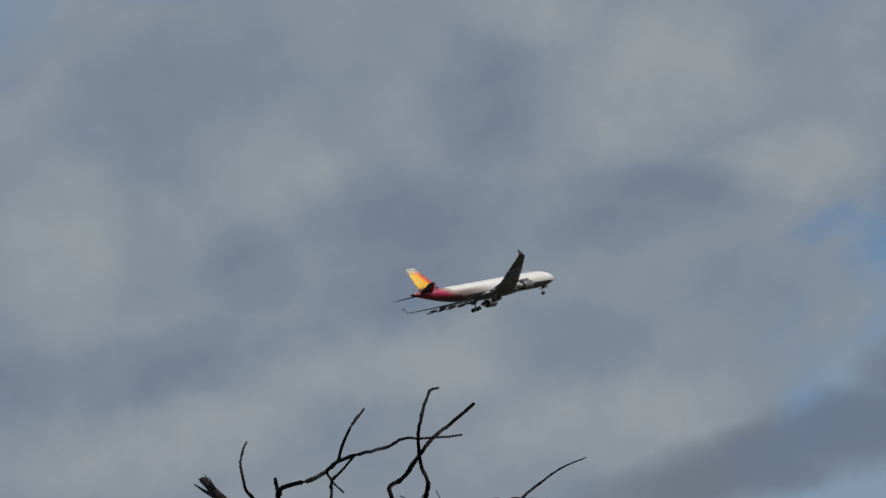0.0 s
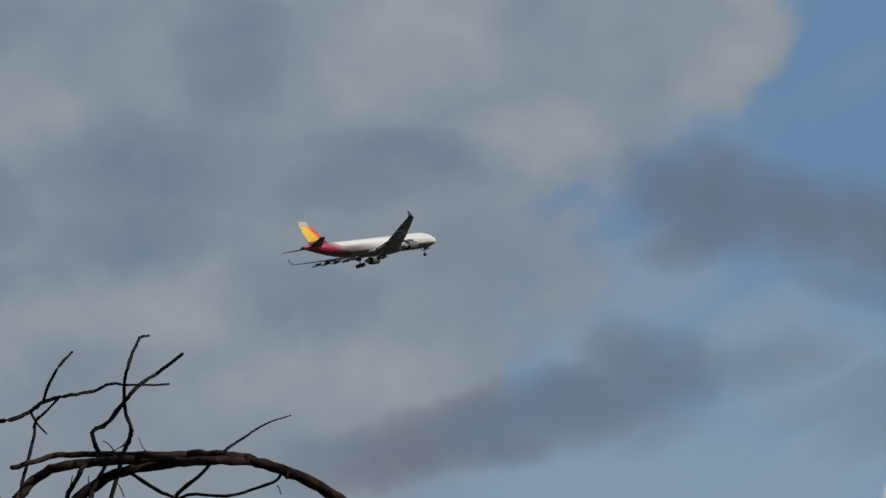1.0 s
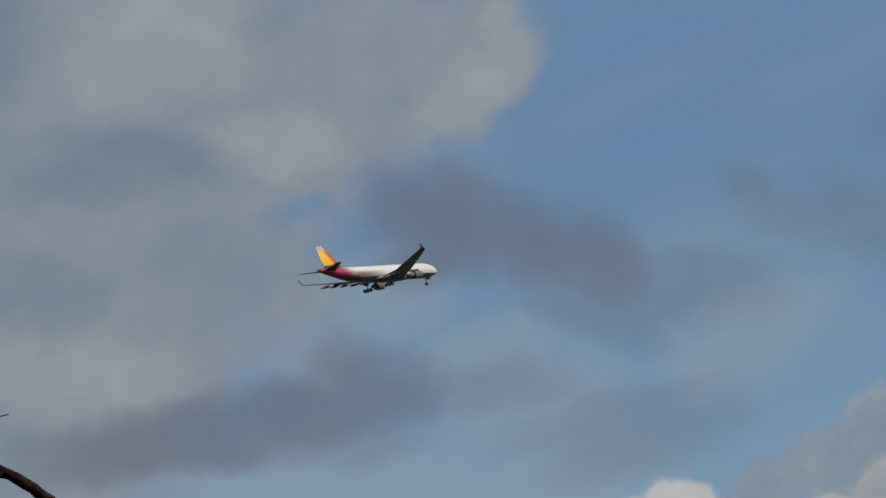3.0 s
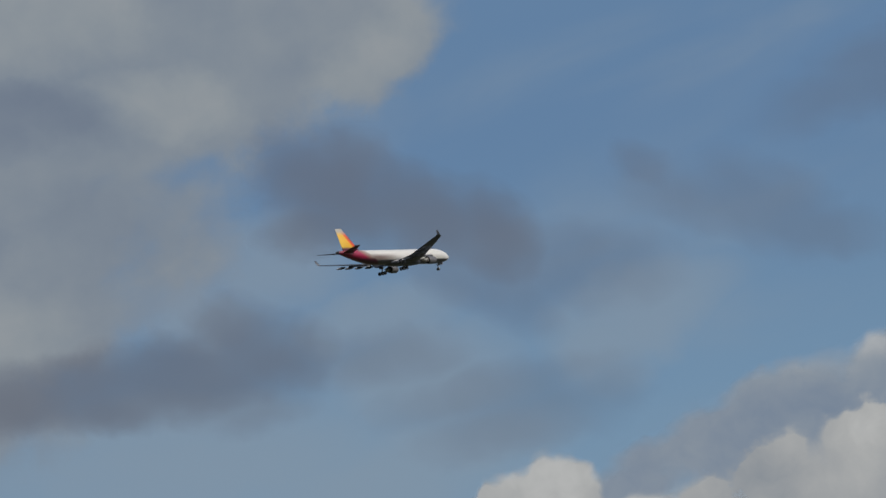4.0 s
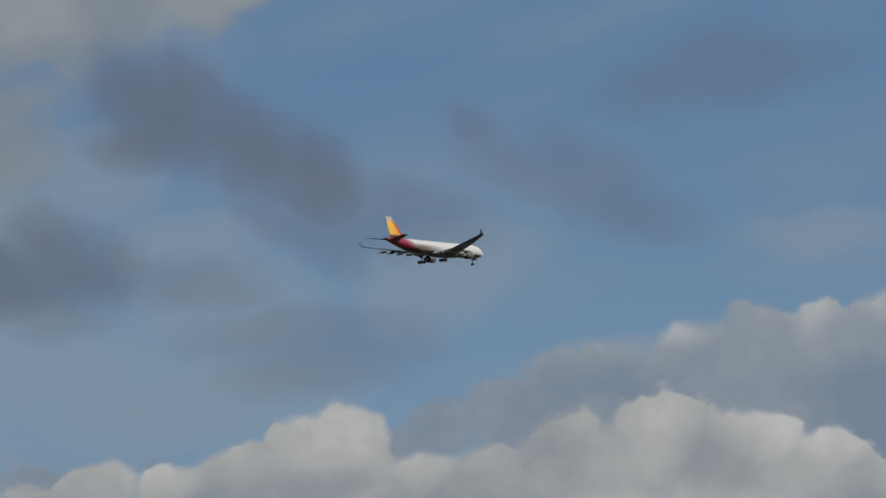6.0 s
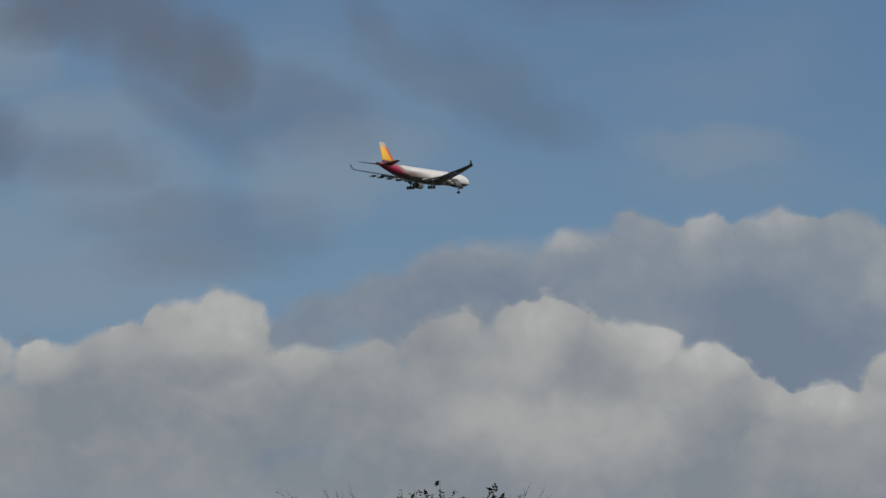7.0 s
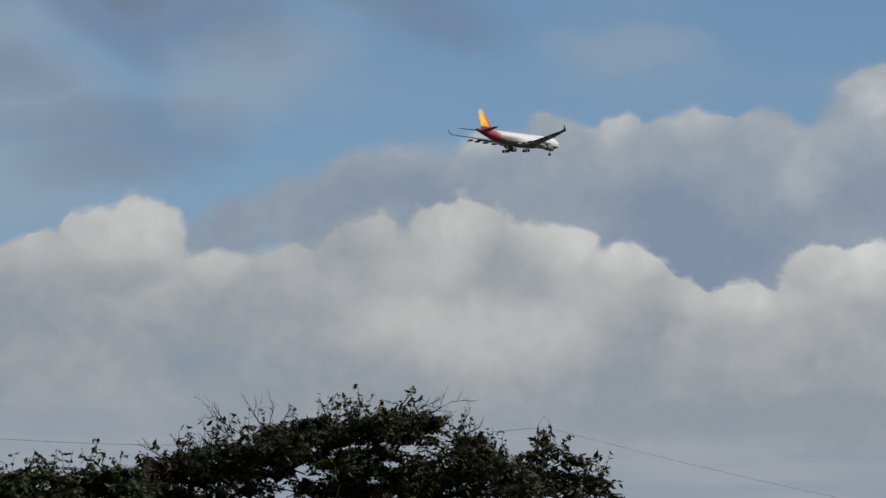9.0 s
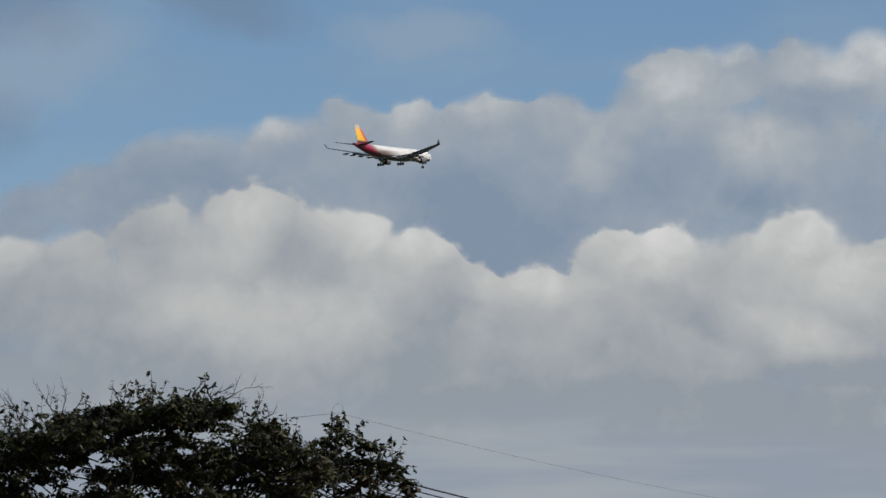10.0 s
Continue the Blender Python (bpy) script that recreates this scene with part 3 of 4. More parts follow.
def build_aeroplane():
    plane = tagged(new("aeroplane"), "white twin-engine airliner with red tail and yellow fin, gear down", "aeroplane")
    body = Shape().rings([oval(*r) for r in (
        (0.0, 0.08, 0.08, -0.62), (-0.25, 0.48, 0.46, -0.6), (-0.7, 0.86, 0.84, -0.54), (-1.6, 1.38, 1.36, -0.42), (-3.0, 1.94, 1.92, -0.27),
        (-5.0, 2.42, 2.42, -0.12), (-7.5, 2.73, 2.73, -0.03), (-10, 2.82, 2.82, 0), (-20, 2.82, 2.82, 0), (-30, 2.82, 2.82, 0), (-40, 2.82, 2.82, 0),
        (-44, 2.80, 2.76, 0.07), (-48, 2.60, 2.5, 0.36), (-52, 2.2, 2.08, 0.82), (-56, 1.62, 1.55, 1.36), (-60, 0.94, 0.95, 1.92),
        (-62.4, 0.5, 0.52, 2.2), (-63.3, 0.18, 0.2, 2.27))])
    fus = part("fuselage", body, PAINT, plane, "white fuselage with red rear end")
    part("tail_cone", Shape().rings([oval(*r, n=16) for r in ((-62.3, 0.54, 0.57, 2.18), (-63.35, 0.22, 0.24, 2.27), (-63.66, 0.1, 0.1, 2.28))]), DARK_METAL, fus)
    part("belly_fairing", Shape().rings([oval(*r) for r in ((-17.5, 0.6, 0.3, -2.5), (-19.5, 2.3, 0.9, -2.2), (-23, 3.1, 1.5, -1.9), (-30, 3.1, 1.6, -1.85),
                                                           (-34, 2.6, 1.2, -2.0), (-37.5, 0.7, 0.35, -2.45))]), WING_GREY, plane, "grey belly fairing")
    for side in (-1, 1):
        wing = part("wing", Shape().rings([airfoil(-19.8, 12.4, side * 1.8, -1.75, 0.14), airfoil(-20.6, 11.6, side * 3.4, -1.5, 0.135), airfoil(-24.8, 8.1, side * 9.8, -0.72, 0.115),
                                           airfoil(-31.2, 6.1, side * 19.5, 0.75, 0.105), airfoil(-37.8, 3.2, side * 29.2, 2.45, 0.10)]), WING_GREY, plane, "grey swept wing")
        lw = [airfoil(-37.8, 3.2, side * 29.2, 2.45, 0.09), airfoil(-38.9, 1.95, side * 29.75, 2.9, 0.08), airfoil(-39.7, 1.4, side * 30.05, 3.6, 0.08), airfoil(-40.5, 0.9, side * 30.2, 4.5, 0.08)]
        part("winglet", Shape().rings([[(x, y, z) for x, y, z in r] for r in lw]), WING_GREY, wing)
        for y0, x0, c0, z0, y1, x1, c1, z1 in ((3.4, -31.6, 2.6, -1.85, 9.4, -31.9, 2.1, -1.05), (10.2, -32.5, 1.6, -0.95, 18.0, -35.6, 1.2, 0.3)):
            part("flap", Shape().rings([airfoil(x0, c0, side * y0, z0, 0.13, twist=0.42), airfoil(x1, c1, side * y1, z1, 0.13, twist=0.42)]), WING_GREY, wing, "lowered grey flap")
        for y0, x0, z0 in ((7.6, -31.4, -1.95), (11.6, -32.4, -1.5), (15.0, -34.2, -1.0), (18.2, -35.9, -0.5), (21.2, -37.2, 0.0)):
            rows = [oval(x0 + 2.6 * k, 0.06 + 0.3 * w, 0.08 + 0.42 * w, z0 + 0.30 * k - 0.12, side * y0, 10) for k, w in ((1, 0), (0.6, 0.7), (0, 1), (-0.6, 0.75), (-1.05, 0))]
            part("flap_fairing", Shape().rings(rows), WING_GREY, wing)
        part("stabiliser", Shape().rings([airfoil(-54.3, 6.2, side * 0.7, 2.0, 0.10), airfoil(-60.7, 2.7, side * 9.8, 3.1, 0.09)]), STAB_GREY, plane, "dark grey-red tailplane half")
        ey = side * 9.4
        eng = part("engine", Shape().rings([oval(x, r, r, -3.0, ey, 24) for x, r in ((-20.4, 1.1), (-20.1, 1.14), (-19.9, 1.22), (-20.0, 1.32), (-20.6, 1.42), (-22.2, 1.45), (-23.4, 1.38), (-23.9, 1.32), (-23.9, 1.26), (-23.3, 1.24))], cap=False),
                   NACELLE, plane, "white engine nacelle with dark exhaust")
        part("fan", Shape().rings([oval(x, r, r, -3.0, ey, 20) for x, r in ((-20.7, 1.16), (-20.68, 0.5), (-20.2, 0.1))]), DARK_METAL, eng, "dark fan face")
        part("exhaust", Shape().rings([oval(x, r, r, -3.0, ey, 20) for x, r in ((-23.4, 1.27), (-23.45, 0.85), (-24.6, 0.8))]), DARK_METAL, eng, "dark metal exhaust duct")
        part("core_cone", Shape().rings([oval(x, r, r, -3.0, ey, 20) for x, r in ((-24.0, 0.86), (-25.4, 0.68), (-25.5, 0.4), (-26.6, 0.1))]), PALE_METAL, eng, "pale metal core cone")
        part("pylon", Shape().rings([[(-20.6, ey - w, z), (-21.5, ey + w, z), (x1, ey + w, z), (x1, ey - w, z)] for z, w, x1 in ((-1.65, 0.22, -26.8), (-0.95, 0.25, -28.6))]), NACELLE, eng)
        gy = side * 5.3
        gear = part("main_gear", Shape().tube([(-32.6, gy * 0.96, -1.6), (-32.8, gy, -3.4), (-32.9, gy, -5.05)], [0.26, 0.22, 0.17], 10), STEEL, plane, "grey steel main landing gear leg")
        part("bogie", Shape().tube([(-31.8, gy, -4.95), (-34.0, gy, -5.2)], [0.15, 0.15], 8), STEEL, gear)
        part("brace", Shape().tube([(-32.6, gy * 0.45, -2.1), (-32.85, gy, -3.5)], [0.11, 0.09], 8), STEEL, gear)
        part("gear_door", Shape().box((-34.0, gy + side * 0.35 - 0.04, -3.4), (-31.6, gy + side * 0.35 + 0.04, -1.6), 0.03), WING_GREY, gear, "grey gear door")
        for wx, wz in ((-31.9, -4.96), (-33.9, -5.18)):
            for wy in (-0.62, 0.62):
                wheel(gear, wx, gy + wy, wz, 0.70, 0.48)
    part("fin", Shape().rings([airfoil(-49.0, 10.4, 0, 2.2, 0.08, True), airfoil(-50.5, 8.9, 0, 3.0, 0.085, True), airfoil(-58.7, 3.5, 0, 11.0, 0.085, True)]), FIN_PAINT, plane, "yellow fin with orange-red leading edge")
    nose = part("nose_gear", Shape().tube([(-6.5, 0, -2.4), (-6.7, 0, -3.6), (-6.75, 0, -4.9)], [0.17, 0.15, 0.12], 10), STEEL, plane, "grey steel nose landing gear leg")
    part("brace", Shape().tube([(-8.2, 0, -2.6), (-6.75, 0, -3.8)], [0.09, 0.08], 8), STEEL, nose)
    for side in (-1, 1):
        part("gear_door", Shape().box((-6.0, side * 0.55 - 0.03, -3.3), (-4.4, side * 0.55 + 0.03, -2.4), 0.02), NACELLE, nose, "white gear door")
        wheel(nose, -6.75, side * 0.36, -4.9, 0.53, 0.34)
    return plane


aeroplane = build_aeroplane()


# ---------------------------------------------------------------- dead tree close by
def build_dead_tree():
    rng = random.Random(11)
    far = 9.0
    tree = tagged(new("dead_tree"), "leafless dead tree with arching brown branches and broken stubs", "tree")

    def limb(name, pts, r0, r1, depth=0.0, mat=DEAD_BARK_SHADED, label="", steps=5, rough=0.09):
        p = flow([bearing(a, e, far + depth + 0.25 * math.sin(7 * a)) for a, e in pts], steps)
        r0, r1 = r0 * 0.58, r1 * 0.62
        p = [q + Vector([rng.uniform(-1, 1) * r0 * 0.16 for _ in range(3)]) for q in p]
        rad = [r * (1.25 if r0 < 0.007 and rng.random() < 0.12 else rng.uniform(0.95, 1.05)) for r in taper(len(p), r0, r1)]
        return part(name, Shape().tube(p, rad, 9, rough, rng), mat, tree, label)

    foot = bearing(-1.2, 0, far + 0.2)
    foot.z = 0.0
    top = bearing(-1.3, 6.0, far)
    trunk = flow([foot - Vector((0, 0, 0.1)), foot + Vector((0.05, 0.03, 0.9)), foot + Vector((-0.04, 0, 1.8)), top], 6)
    part("trunk", Shape().tube(trunk, [0.16, 0.13] + taper(len(trunk) - 2, 0.115, 0.075), 14, 0.1, rng), DEAD_BARK_SHADED, tree, "dead brown trunk, darkened to a silhouette")
    # thick arching limbs
    limb("limb", [(-1.33, 6.18), (-0.23, 6.19), (1.16, 6.09), (1.71, 6.59), (1.28, 7.23), (0.90, 7.58), (0.42, 7.89), (-0.07, 8.10), (-0.57, 8.23), (-1.02, 8.30), (-1.67, 8.46), (-2.34, 8.55), (-2.87, 8.50)], 0.029, 0.008, 0.0, LIMB_BARK_SHADED, rough=0.07, label="thick arching brown limb")
    limb("limb", [(-1.33, 6.18), (-2.63, 7.08), (-2.98, 7.87), (-2.61, 8.29), (-2.22, 8.40), (-1.77, 8.37), (-1.24, 8.29), (-0.60, 8.22)], 0.020, 0.015, 0.05, LIMB_BARK_SHADED, rough=0.07)
    limb("limb", [(-1.33, 6.18), (-2.33, 7.18), (-2.28, 7.78), (-1.74, 8.11), (-1.35, 8.18), (-0.82, 8.15), (-0.23, 8.07), (0.35, 7.92)], 0.024, 0.013, -0.05, LIMB_BARK_SHADED, rough=0.07)
    # twigs
    limb("twig", [(-1.96, 6.64), (-2.97, 7.83), (-3.24, 8.62), (-3.18, 8.87), (-3.15, 9.11), (-2.77, 9.13), (-2.51, 9.17), (-2.30, 9.27), (-2.00, 9.29), (-1.61, 9.28), (-1.38, 9.33), (-1.08, 9.25), (-0.61, 9.17)], 0.011, 0.0035)
    limb("twig", [(-3.15, 9.05), (-3.17, 9.19), (-3.16, 9.27)], 0.008, 0.005)
    limb("twig", [(-2.30, 9.27), (-2.17, 9.48), (-1.99, 9.69), (-1.78, 9.84)], 0.006, 0.004)
    limb("twig", [(-2.08, 9.28), (-2.28, 9.14), (-2.44, 9.04), (-2.50, 8.85), (-2.63, 8.57), (-2.82, 8.03), (-2.56, 7.23)], 0.004, 0.007)
    limb("twig", [(-2.48, 9.20), (-2.43, 9.02), (-2.33, 8.86)], 0.005, 0.003)
    limb("twig", [(-3.24, 8.68), (-3.39, 8.93), (-3.56, 9.19), (-3.57, 9.43), (-3.55, 9.60), (-3.46, 9.76), (-3.40, 9.83)], 0.007, 0.003)
    limb("twig", [(-1.67, 8.41), (-1.73, 8.59), (-1.72, 8.77), (-1.53, 8.83), (-1.24, 9.06), (-0.96, 9.26), (-0.72, 9.35), (-0.36, 9.52)], 0.0085, 0.006)
    limb("twig", [(-1.77, 7.64), (-1.42, 8.34), (-1.27, 8.57), (-1.22, 8.71), (-1.25, 8.94), (-1.19, 9.29), (-1.09, 9.52), (-0.93, 9.77), (-0.85, 9.85), (-0.74, 9.85)], 0.0085, 0.004)
    limb("twig", [(-1.03, 7.18), (-0.84, 7.69), (-0.49, 7.90), (-0.13, 8.14), (0.21, 8.28), (0.54, 8.40), (0.89, 8.45)], 0.009, 0.002)
    limb("twig", [(-1.34, 8.13), (-1.04, 7.84), (-0.77, 7.65), (-0.34, 7.28)], 0.007, 0.006)
    limb("twig", [(-1.13, 7.08), (-0.77, 7.68), (-0.17, 7.58), (0.13, 7.59), (0.50, 7.64), (0.62, 7.74)], 0.006, 0.005)
    limb("twig", [(-1.59, 8.38), (-1.78, 8.13), (-1.88, 8.00), (-2.03, 7.68)], 0.007, 0.007)
    limb("twig", [(-1.89, 8.38), (-1.97, 8.30), (-2.12, 8.12), (-2.24, 7.96), (-2.43, 7.38)], 0.008, 0.008)
    limb("twig", [(-1.15, 8.57), (-1.11, 8.41), (-1.00, 8.26)], 0.0012, 0.002)
    limb("twig", [(-1.33, 8.55), (-1.39, 8.50), (-1.59, 8.44)], 0.001, 0.002)
    limb("twig", [(0.71, 7.72), (0.66, 7.65)], 0.005, 0.006)
    for a, e, da, de in ((-1.62, 8.62, 0.12, -0.16), (-1.9, 8.2, -0.02, -0.2), (-0.30, 7.62, 0.02, -0.16), (-1.45, 8.48, 0.14, 0.05), (-2.1, 8.25, -0.05, -0.18), (0.52, 7.58, 0.03, -0.12), (-1.55, 8.05, 0.06, -0.2)):
        limb("twig", [(a, e), (a + da * 0.6, e + de * 0.4), (a + da, e + de)], 0.0016, 0.0022)
    # broken stubs
    limb("broken_stub", [(-4.08, 9.49), (-3.88, 9.12), (-3.67, 8.70), (-3.27, 7.92), (-2.06, 6.74), (-1.35, 6.15)], 0.013, 0.03, 0.1, LIMB_BARK_SHADED, label="snapped dark limb with splintered end")
    for a, e, r in ((-4.14, 9.53, 0.005), (-4.05, 9.56, 0.004), (-4.21, 9.47, 0.006), (-4.01, 9.51, 0.004)):
        limb("splinter", [(a, e), (a * 0.6 - 3.9 * 0.4, e * 0.5 + 9.2 * 0.5), (-3.89, 9.14)], r * 0.4, r * 1.6, 0.1, DEAD_BARK_SHADED, "", 3)
    limb("broken_stub", [(-4.75, 9.32), (-4.42, 9.09), (-4.04, 8.76), (-3.47, 8.02), (-2.26, 6.84), (-1.35, 6.15)], 0.013, 0.03, -0.1, BARE_WOOD, "snapped limb of pale bare wood")
    for a, e, r in ((-4.83, 9.32, 0.004), (-4.73, 9.40, 0.005), (-4.79, 9.37, 0.004)):
        limb("splinter", [(a, e), (-4.60, 9.23), (-4.42, 9.09)], r * 0.4, r * 1.7, -0.1, BARE_WOOD, "", 3)


build_dead_tree()


# ---------------------------------------------------------------- leafy trees
def add_leaves(s, rng, centre, radius, count, size, droop=0.5, squash=0.8):
    for _ in range(count):
        d = Vector((rng.gauss(0, 1), rng.gauss(0, 1), rng.gauss(0, 1))).normalized() * radius * rng.random() ** 0.45
        p = centre + Vector((d.x, d.y, d.z * squash))
        a = rng.uniform(0, 2 * math.pi)
        l = size * rng.uniform(0.6, 1.2)
        along = Vector((math.cos(a), math.sin(a), rng.uniform(-2.0, 0.3) * droop * 1.6)).normalized()
        across = along.cross(Vector((rng.gauss(0, 0.5), rng.gauss(0, 0.5), 1))).normalized() * l * rng.uniform(0.2, 0.3)
        fold = along.cross(across).normalized() * l * 0.08
        b = len(s.v)
        mid = p + along * (l * 0.45)
        s.v += [tuple(p), tuple(mid + across + fold), tuple(p + along * l - fold), tuple(mid - across + fold)]
        s.f += [(b, b + 1, b + 2), (b, b + 2, b + 3)]


def bare_twigs(s, rng, root, way, length, radius, depth):
    """A forking twig with fine ends."""
    p, d, pts = Vector(root), Vector(way).normalized(), [Vector(root)]
    for _ in range(4):
        d = (d + Vector([rng.uniform(-0.16, 0.16) for _ in range(3)])).normalized()
        p = p + d * length / 4
        pts.append(p.copy())
    s.tube(pts, taper(5, radius, radius * 0.5), 5)
    if depth:
        for q in pts[1:]:
            if rng.random() < 0.85:
                w = (d + Vector([rng.uniform(-0.75, 0.75) for _ in range(3)]) + Vector((0, 0, 0.2))).normalized()
                bare_twigs(s, rng, q, w, length * rng.uniform(0.4, 0.65), radius * 0.55, depth - 1)


def build_tree(label, az_root, dist, crown, seed, leaf, mat, clumps, per, radius, twigs=(), depth=1.6, low=2.3, group="", trunk_r=0.13, gaps=(), sprays=7, sprigs=36):
    """crown: rows of bearing and height of the outline above level, in degrees."""
    rng = random.Random(seed)
    tree = tagged(new("tree"), label, "tree", group)
    foot = bearing(az_root, 0, dist)
    foot.z = 0
    side = Vector((math.cos(radians(az_root)), -math.sin(radians(az_root)), 0))
    deep = Vector((math.sin(radians(az_root)), math.cos(radians(az_root)), 0))
    xs = [math.radians(a - az_root) * dist for a, _ in crown]
    zs = [EYE.z + dist * math.tan(radians(e)) for _, e in crown]
    crotch = foot + Vector((0, 0, 1.7))
    line = flow([foot - Vector((0, 0, 0.1)), foot + side * 0.06 + Vector((0, 0, 0.8)), crotch], 5)
    part("trunk", Shape().tube(line, [trunk_r * 1.4] + taper(len(line) - 1, trunk_r * 1.1, trunk_r * 0.85), 12, 0.08, rng), TREE_BARK, tree, "dark brown trunk")
    leaves, fine, limbs = Shape(), Shape(), []
    for i in range(clumps):
        # one bough: a spray of leaf clusters along a forked branch
        x = xs[0] + (xs[-1] - xs[0]) * ((i * 0.618034) % 1.0)
        y = rng.uniform(-depth, depth)
        roof = float(np.interp(x, xs, zs)) - 0.10 * abs(y) + rng.uniform(-0.2, 0.02)
        r = rng.uniform(*radius)
        z = roof - r * 0.3 - (rng.random() ** 1.5) * max(roof - low - r, 0.05)
        c = foot + side * x + deep * y + Vector((0, 0, z))
        az = az_root + math.degrees(x / dist)
        el = math.degrees(math.atan2(z - EYE.z, dist))
        if any(((az - a) / u) ** 2 + ((el - e) / w) ** 2 < 1 for a, e, u, w in gaps):
            continue
        out = Vector((c.x - crotch.x, c.y - crotch.y, 0)).normalized()
        bend = crotch + Vector(((c.x - crotch.x) * 0.8, (c.y - crotch.y) * 0.8, (c.z - crotch.z) * 0.5)) + Vector((rng.uniform(-0.3, 0.3), rng.uniform(-0.2, 0.2), rng.uniform(-0.2, 0.2)))
        pts = flow([crotch, bend, c], 4)
        if i % max(1, clumps // 12) == 0:
            part("limb", Shape().tube(pts, taper(len(pts), trunk_r * 0.55, 0.012), 8, 0.1, rng), TREE_BARK, tree)
        else:
            fine.tube([c - out * rng.uniform(0.3, 0.7) + Vector((rng.uniform(-0.3, 0.3), rng.uniform(-0.3, 0.3), rng.uniform(-0.35, -0.1))), c], [0.013, 0.007], 5)
        for k in range(sprays):
            a = rng.uniform(0, 2 * math.pi)
            way = (Vector((math.cos(a), math.sin(a), rng.uniform(-0.5, 0.7))) + out * 0.4).normalized()
            reach = r * rng.uniform(0.6, 1.5)
            tip = c + Vector((way.x * reach, way.y * reach, way.z * reach * 0.85))
            mid = c.lerp(tip, 0.5) + Vector((0, 0, 0.04))
            fine.tube([c, mid, tip], [0.007, 0.005, 0.003], 4)
            for q in (0.35, 0.65, 0.95):
                add_leaves(leaves, rng, c.lerp(tip, q), r * 0.3, per, leaf, squash=0.7)
    # sprigs that stand out above the outline, a few together
    for i in range(sprigs):
        x = rng.uniform(xs[0], xs[-1])
        for j in range(rng.randint(1, 3)):
            x1 = x + rng.uniform(-0.16, 0.16)
            c = foot + side * x1 + deep * rng.uniform(-0.8, 0.8) + Vector((0, 0, float(np.interp(x1, xs, zs)) - 0.2))
            tip = c + Vector((rng.uniform(-0.16, 0.16), rng.uniform(-0.1, 0.1), rng.uniform(0.2, 0.5)))
            fine.tube([c - Vector((rng.uniform(-0.1, 0.1), 0, 0.15)), c, tip], [0.006, 0.005, 0.003], 4)
            for k in range(4):
                add_leaves(leaves, rng, c.lerp(tip, 0.25 * k + 0.25), 0.05, rng.randint(1, 3), leaf)
    for az, el, lean, length in twigs:
        bare_twigs(fine, rng, bearing(az, el - 0.02, dist - rng.uniform(0.2, 1.7)), side * lean + Vector((0, 0, 1)), length * 0.34, 0.008, 3)
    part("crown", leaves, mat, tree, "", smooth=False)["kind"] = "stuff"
    part("twig", fine, TREE_BARK, tree)["kind"] = "stuff"
    return tree


build_tree("broad green tree with dense shade-darkened crown and bare upper twigs", 12.1, 65.0,
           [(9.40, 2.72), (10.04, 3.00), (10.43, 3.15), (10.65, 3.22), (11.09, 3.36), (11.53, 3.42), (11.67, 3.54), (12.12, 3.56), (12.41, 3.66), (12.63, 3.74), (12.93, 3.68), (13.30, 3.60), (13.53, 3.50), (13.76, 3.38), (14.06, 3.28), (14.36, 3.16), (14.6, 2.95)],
           5, 0.12, LEAF_SHADED, 330, 8, (0.22, 0.38), low=3.3,
           twigs=[(10.82, 3.22, -2.2, 1.5), (10.75, 3.10, -1.4, 1.3), (11.11, 3.30, -0.7, 1.1), (11.15, 3.30, 0.3, 0.9), (11.3, 3.35, 0.5, 0.8), (10.54, 2.98, -1.6, 0.9), (9.85, 2.85, -2.4, 1.0), (10.1, 2.92, -1.0, 0.7),
                  (13.25, 3.60, 2.0, 1.2), (13.1, 3.65, 1.1, 0.8), (13.68, 3.38, 0.5, 0.9), (13.75, 3.36, 1.4, 0.9), (13.55, 3.42, -0.1, 0.6), (10.98, 2.62, -0.2, 1.6), (11.05, 2.8, 0.4, 1.4), (11.0, 2.75, -1.0, 1.6), (10.6, 2.75, -2.0, 1.2),
                  (11.9, 3.55, -0.3, 0.5), (12.9, 3.72, 0.6, 0.5), (10.4, 3.0, -0.5, 0.6), (14.05, 2.95, -1.6, 0.9), (13.5, 2.95, 1.4, 0.9)], group="trees by the wires",
           gaps=[(10.85, 3.08, 0.34, 0.12), (13.0, 3.25, 0.14, 0.08), (12.2, 2.75, 0.1, 0.07), (11.4, 2.75, 0.1, 0.07), (10.3, 2.45, 0.14, 0.08), (11.05, 2.38, 0.22, 0.13), (11.5, 2.42, 0.2, 0.12), (11.9, 2.36, 0.2, 0.12), (12.3, 2.38, 0.22, 0.13), (12.77, 2.92, 0.12, 0.09), (13.35, 3.13, 0.24, 0.14), (13.75, 3.1, 0.14, 0.08), (13.2, 2.5, 0.15, 0.1), (9.55, 2.8, 0.1, 0.12)])
build_tree("lower leafy green tree beside the broad one", 8.2, 62.0,
           [(6.20, 2.40), (7.00, 2.50), (7.68, 2.52), (7.91, 2.60), (8.26, 2.62), (8.64, 2.60), (8.85, 2.82), (9.07, 2.90), (9.25, 2.80), (9.50, 2.72)],
           9, 0.13, LEAF_GREEN_SHADED, 130, 9, (0.2, 0.34), low=3.2, twigs=[(9.00, 2.73, 0.3, 0.35)], group="trees by the wires")
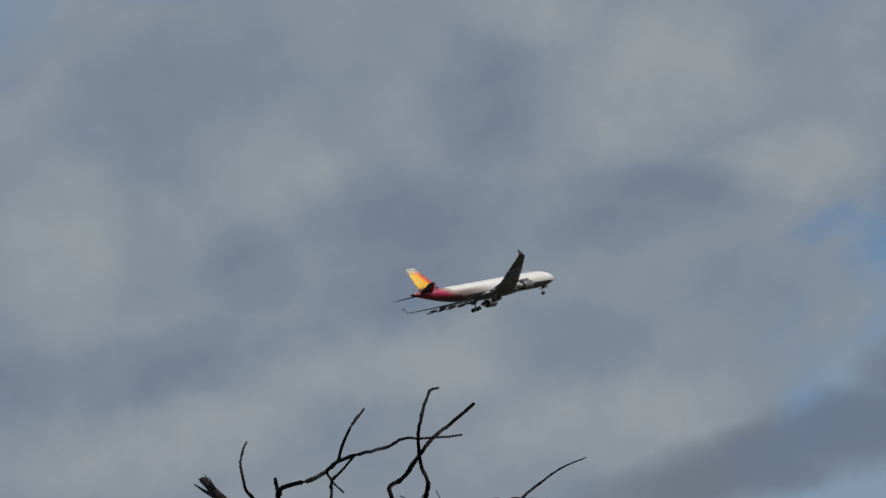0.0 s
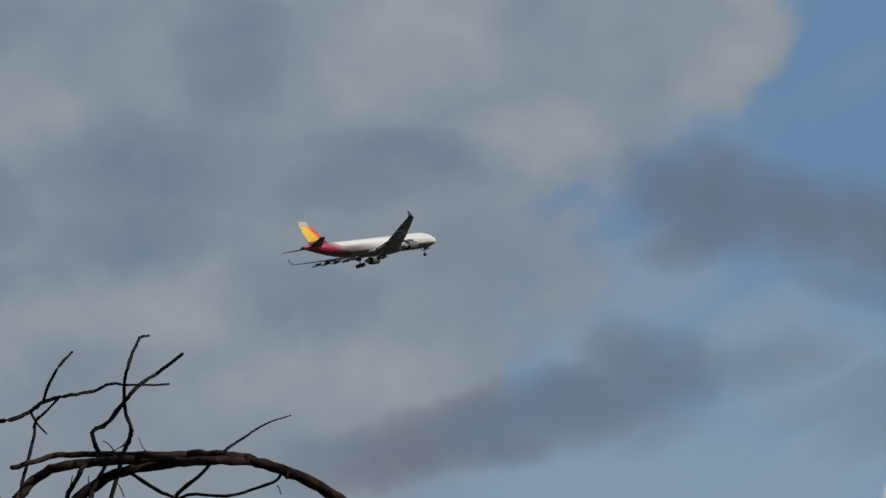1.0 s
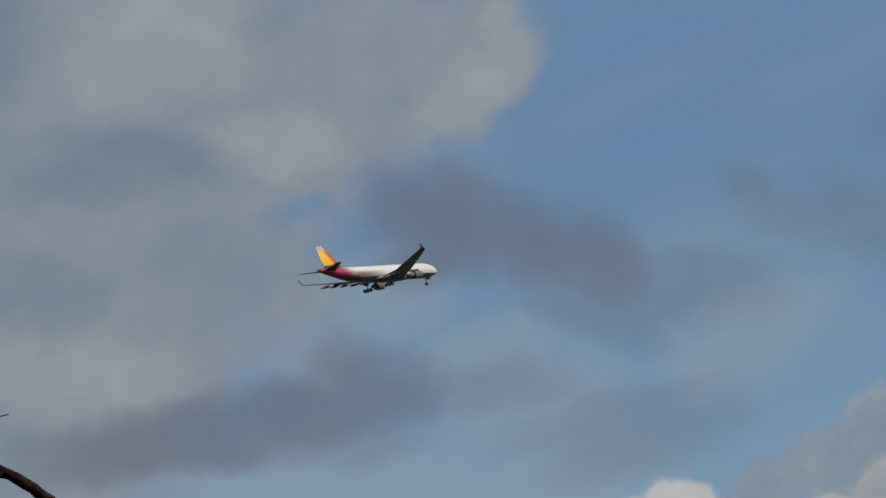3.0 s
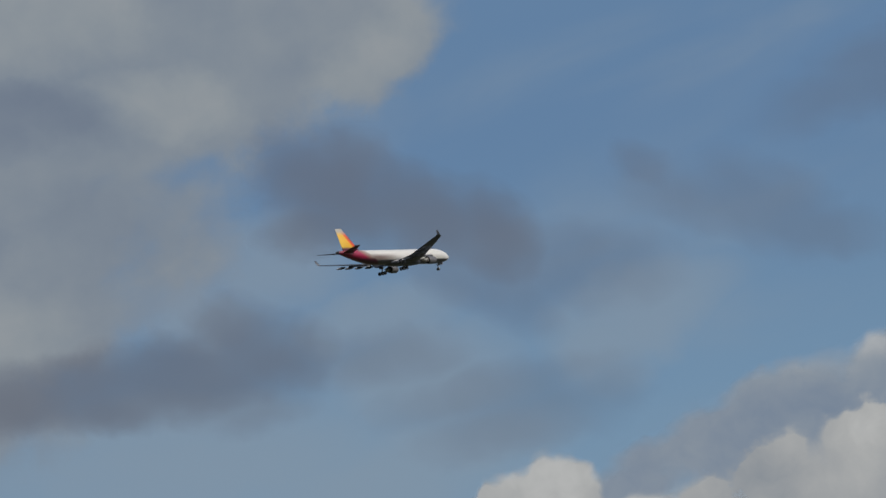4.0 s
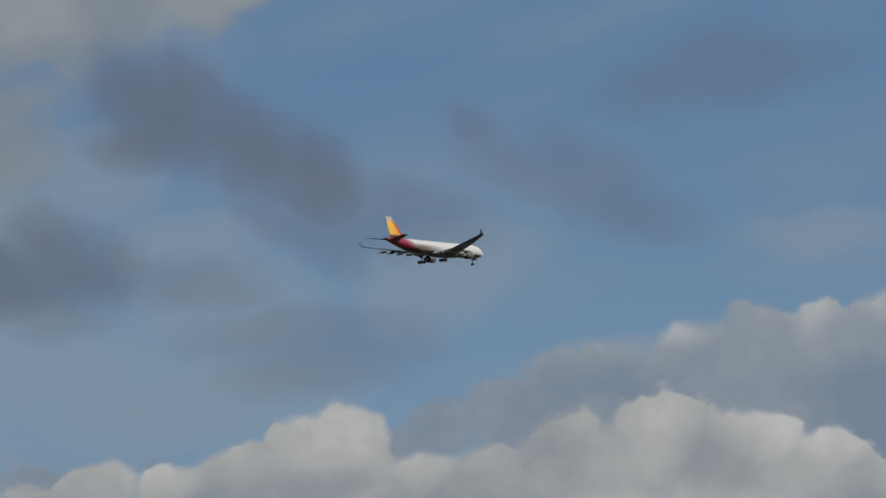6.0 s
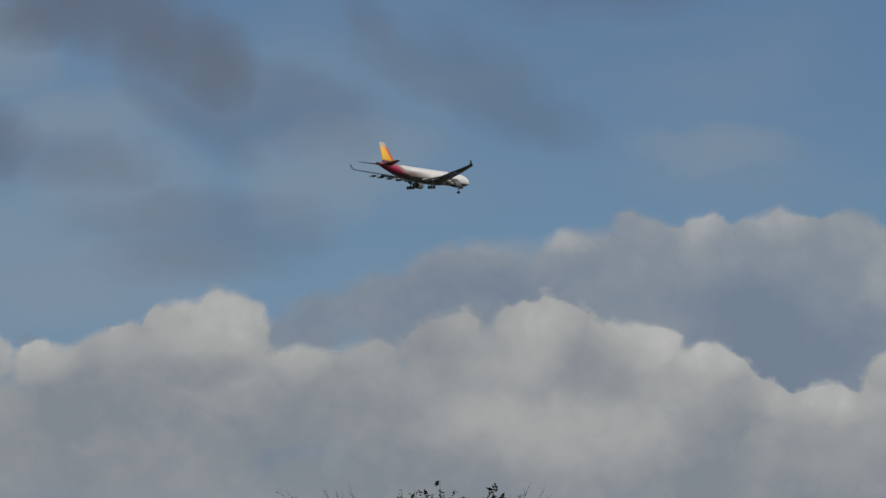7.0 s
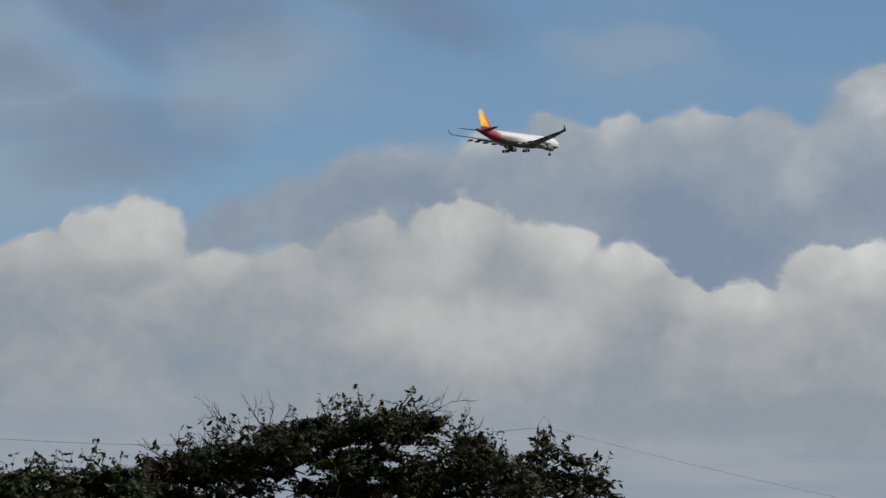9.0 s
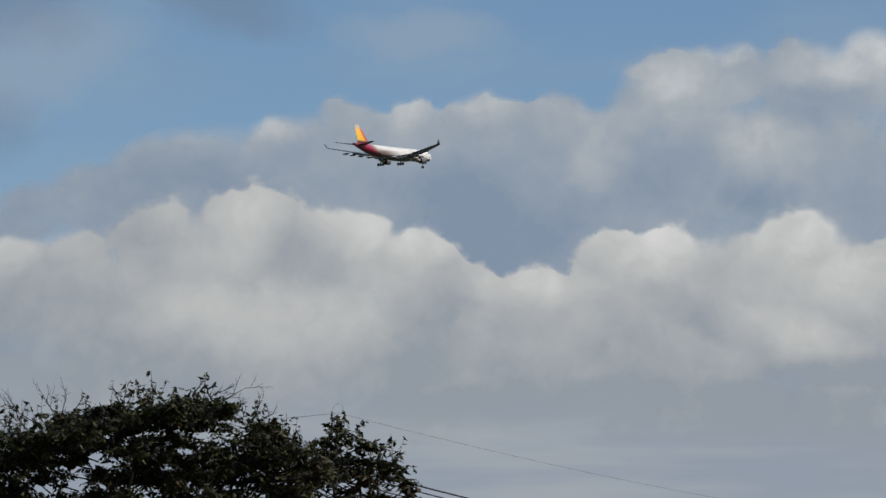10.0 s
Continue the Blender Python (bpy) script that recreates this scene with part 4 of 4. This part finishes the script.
build_tree("sparse young tree with large separate shade-darkened leaves", 14.9, 67.0,
           [(14.30, 3.05), (14.52, 3.00), (14.73, 3.32), (14.87, 3.52), (15.10, 3.38), (15.19, 3.12), (15.64, 2.95), (15.75, 2.60)],
           21, 0.14, LEAF_SHADED, 60, 3, (0.16, 0.3), depth=0.7, low=3.3, sprigs=8, group="trees by the wires", trunk_r=0.07)


# ---------------------------------------------------------------- power line
def build_pole(foot, height):
    pole = tagged(new("utility_pole"), "dark weathered concrete utility pole with crossarm and insulators", "utility pole", "poles of the power line")
    pole.matrix_basis = Matrix.Translation(foot)
    s = Shape().tube([(0, 0, -0.2), (0, 0, height * 0.5), (0, 0, height)], [0.13, 0.098, 0.074], 16)
    part("shaft", s, CONCRETE, pole)
    part("cap", Shape().tube([(0, 0, height), (0, 0, height + 0.08)], [0.11, 0.06], 12), STEEL, pole)
    arm = part("crossarm", Shape().box((-0.3, -0.05, height - 0.12), (0.3, 0.05, height - 0.02), 0.01), STEEL, pole, "short steel crossarm")
    for x in (-0.25, 0.25):
        part("insulator", Shape().tube([(x, 0, height - 0.02), (x, 0, height + 0.06), (x, 0, height + 0.09), (x, 0, height + 0.2)], [0.025, 0.05, 0.035, 0.02], 10), PORCELAIN, arm, "brown porcelain insulator")
    hoop = [(0.42 * math.cos(math.pi * k / 12) * 0.6, 0.02, height + 0.03 + 0.48 * math.sin(math.pi * k / 12)) for k in range(13)]
    part("jumper_wire", Shape().tube(hoop, [0.006] * 13, 6), WIRE, pole)
    part("cable_bracket", Shape().box((-0.3, -0.18, height - 1.9), (0.3, -0.1, height - 1.75), 0.01), STEEL, pole)
    return pole


def flat(az, dist):
    p = bearing(az, 0, dist)
    p.z = 0
    return p


POLE_H = 11.35
MAST, WEST, EAST = flat(14.79, 162), flat(5.0, 182), flat(24.5, 260)
for foot in (MAST, WEST, EAST):
    build_pole(foot, POLE_H)


def sag(a, b, drop, n=24):
    return [a.lerp(b, k / n) - Vector((0, 0, 4 * drop * (k / n) * (1 - k / n))) for k in range(n + 1)]


def build_wire(name, label, a, b, drop, r, mat):
    tagged(part(name, Shape().tube(sag(a, b, drop), [r] * 25, 6), mat), label, "wire", "wires of the power line")


UP = Vector((0, 0, POLE_H + 0.15))
build_wire("overhead_wire", "thin grey overhead wire strung between poles", MAST + UP, WEST + UP, 0.9, 0.007, WIRE)
build_wire("overhead_wire", "thin grey overhead wire strung between poles", MAST + UP, EAST + UP, 0.95, 0.007, WIRE)
for dz, drop, r in ((-1.75, 1.4, 0.034), (-1.98, 1.4, 0.026), (-2.3, 1.45, 0.026)):
    build_wire("overhead_cable", "thick black sheathed cable slung below the wire", MAST + Vector((0, -0.14, POLE_H + dz)), EAST + Vector((0, -0.14, POLE_H + dz - 0.2)), drop, r, CABLE)
p0, p1 = [MAST.lerp(EAST, f) + Vector((0, -0.14, POLE_H - 1.75 - 4 * 1.4 * f * (1 - f) - 0.2 * f)) for f in (0.036, 0.052)]
tagged(part("cable_joint", Shape().tube([p0, p0.lerp(p1, 0.1), p0.lerp(p1, 0.9), p1], [0.05, 0.12, 0.12, 0.05], 10), CABLE), "black cylindrical splice on the thick cable", "cable joint")


# ---------------------------------------------------------------- what moves
def motions():
    """The airliner sinks along a straight line, its nose turning slowly to the right."""
    rows = []
    az, sink, speed = radians(47.222), radians(-2.884), 68.38
    go = speed * Vector((math.sin(az) * math.cos(sink), math.cos(az) * math.cos(sink), math.sin(sink)))
    for t in range(11):
        p = EYE + Vector((32.56, 1413.17, 270.65)) + go * t
        heading = 48.031 + 0.184 * (t - 5)
        rows.append((t, pose(p.x, p.y, p.z, 0.14, -3.6, 90 - heading)))
    walk(aeroplane, rows)


motions()
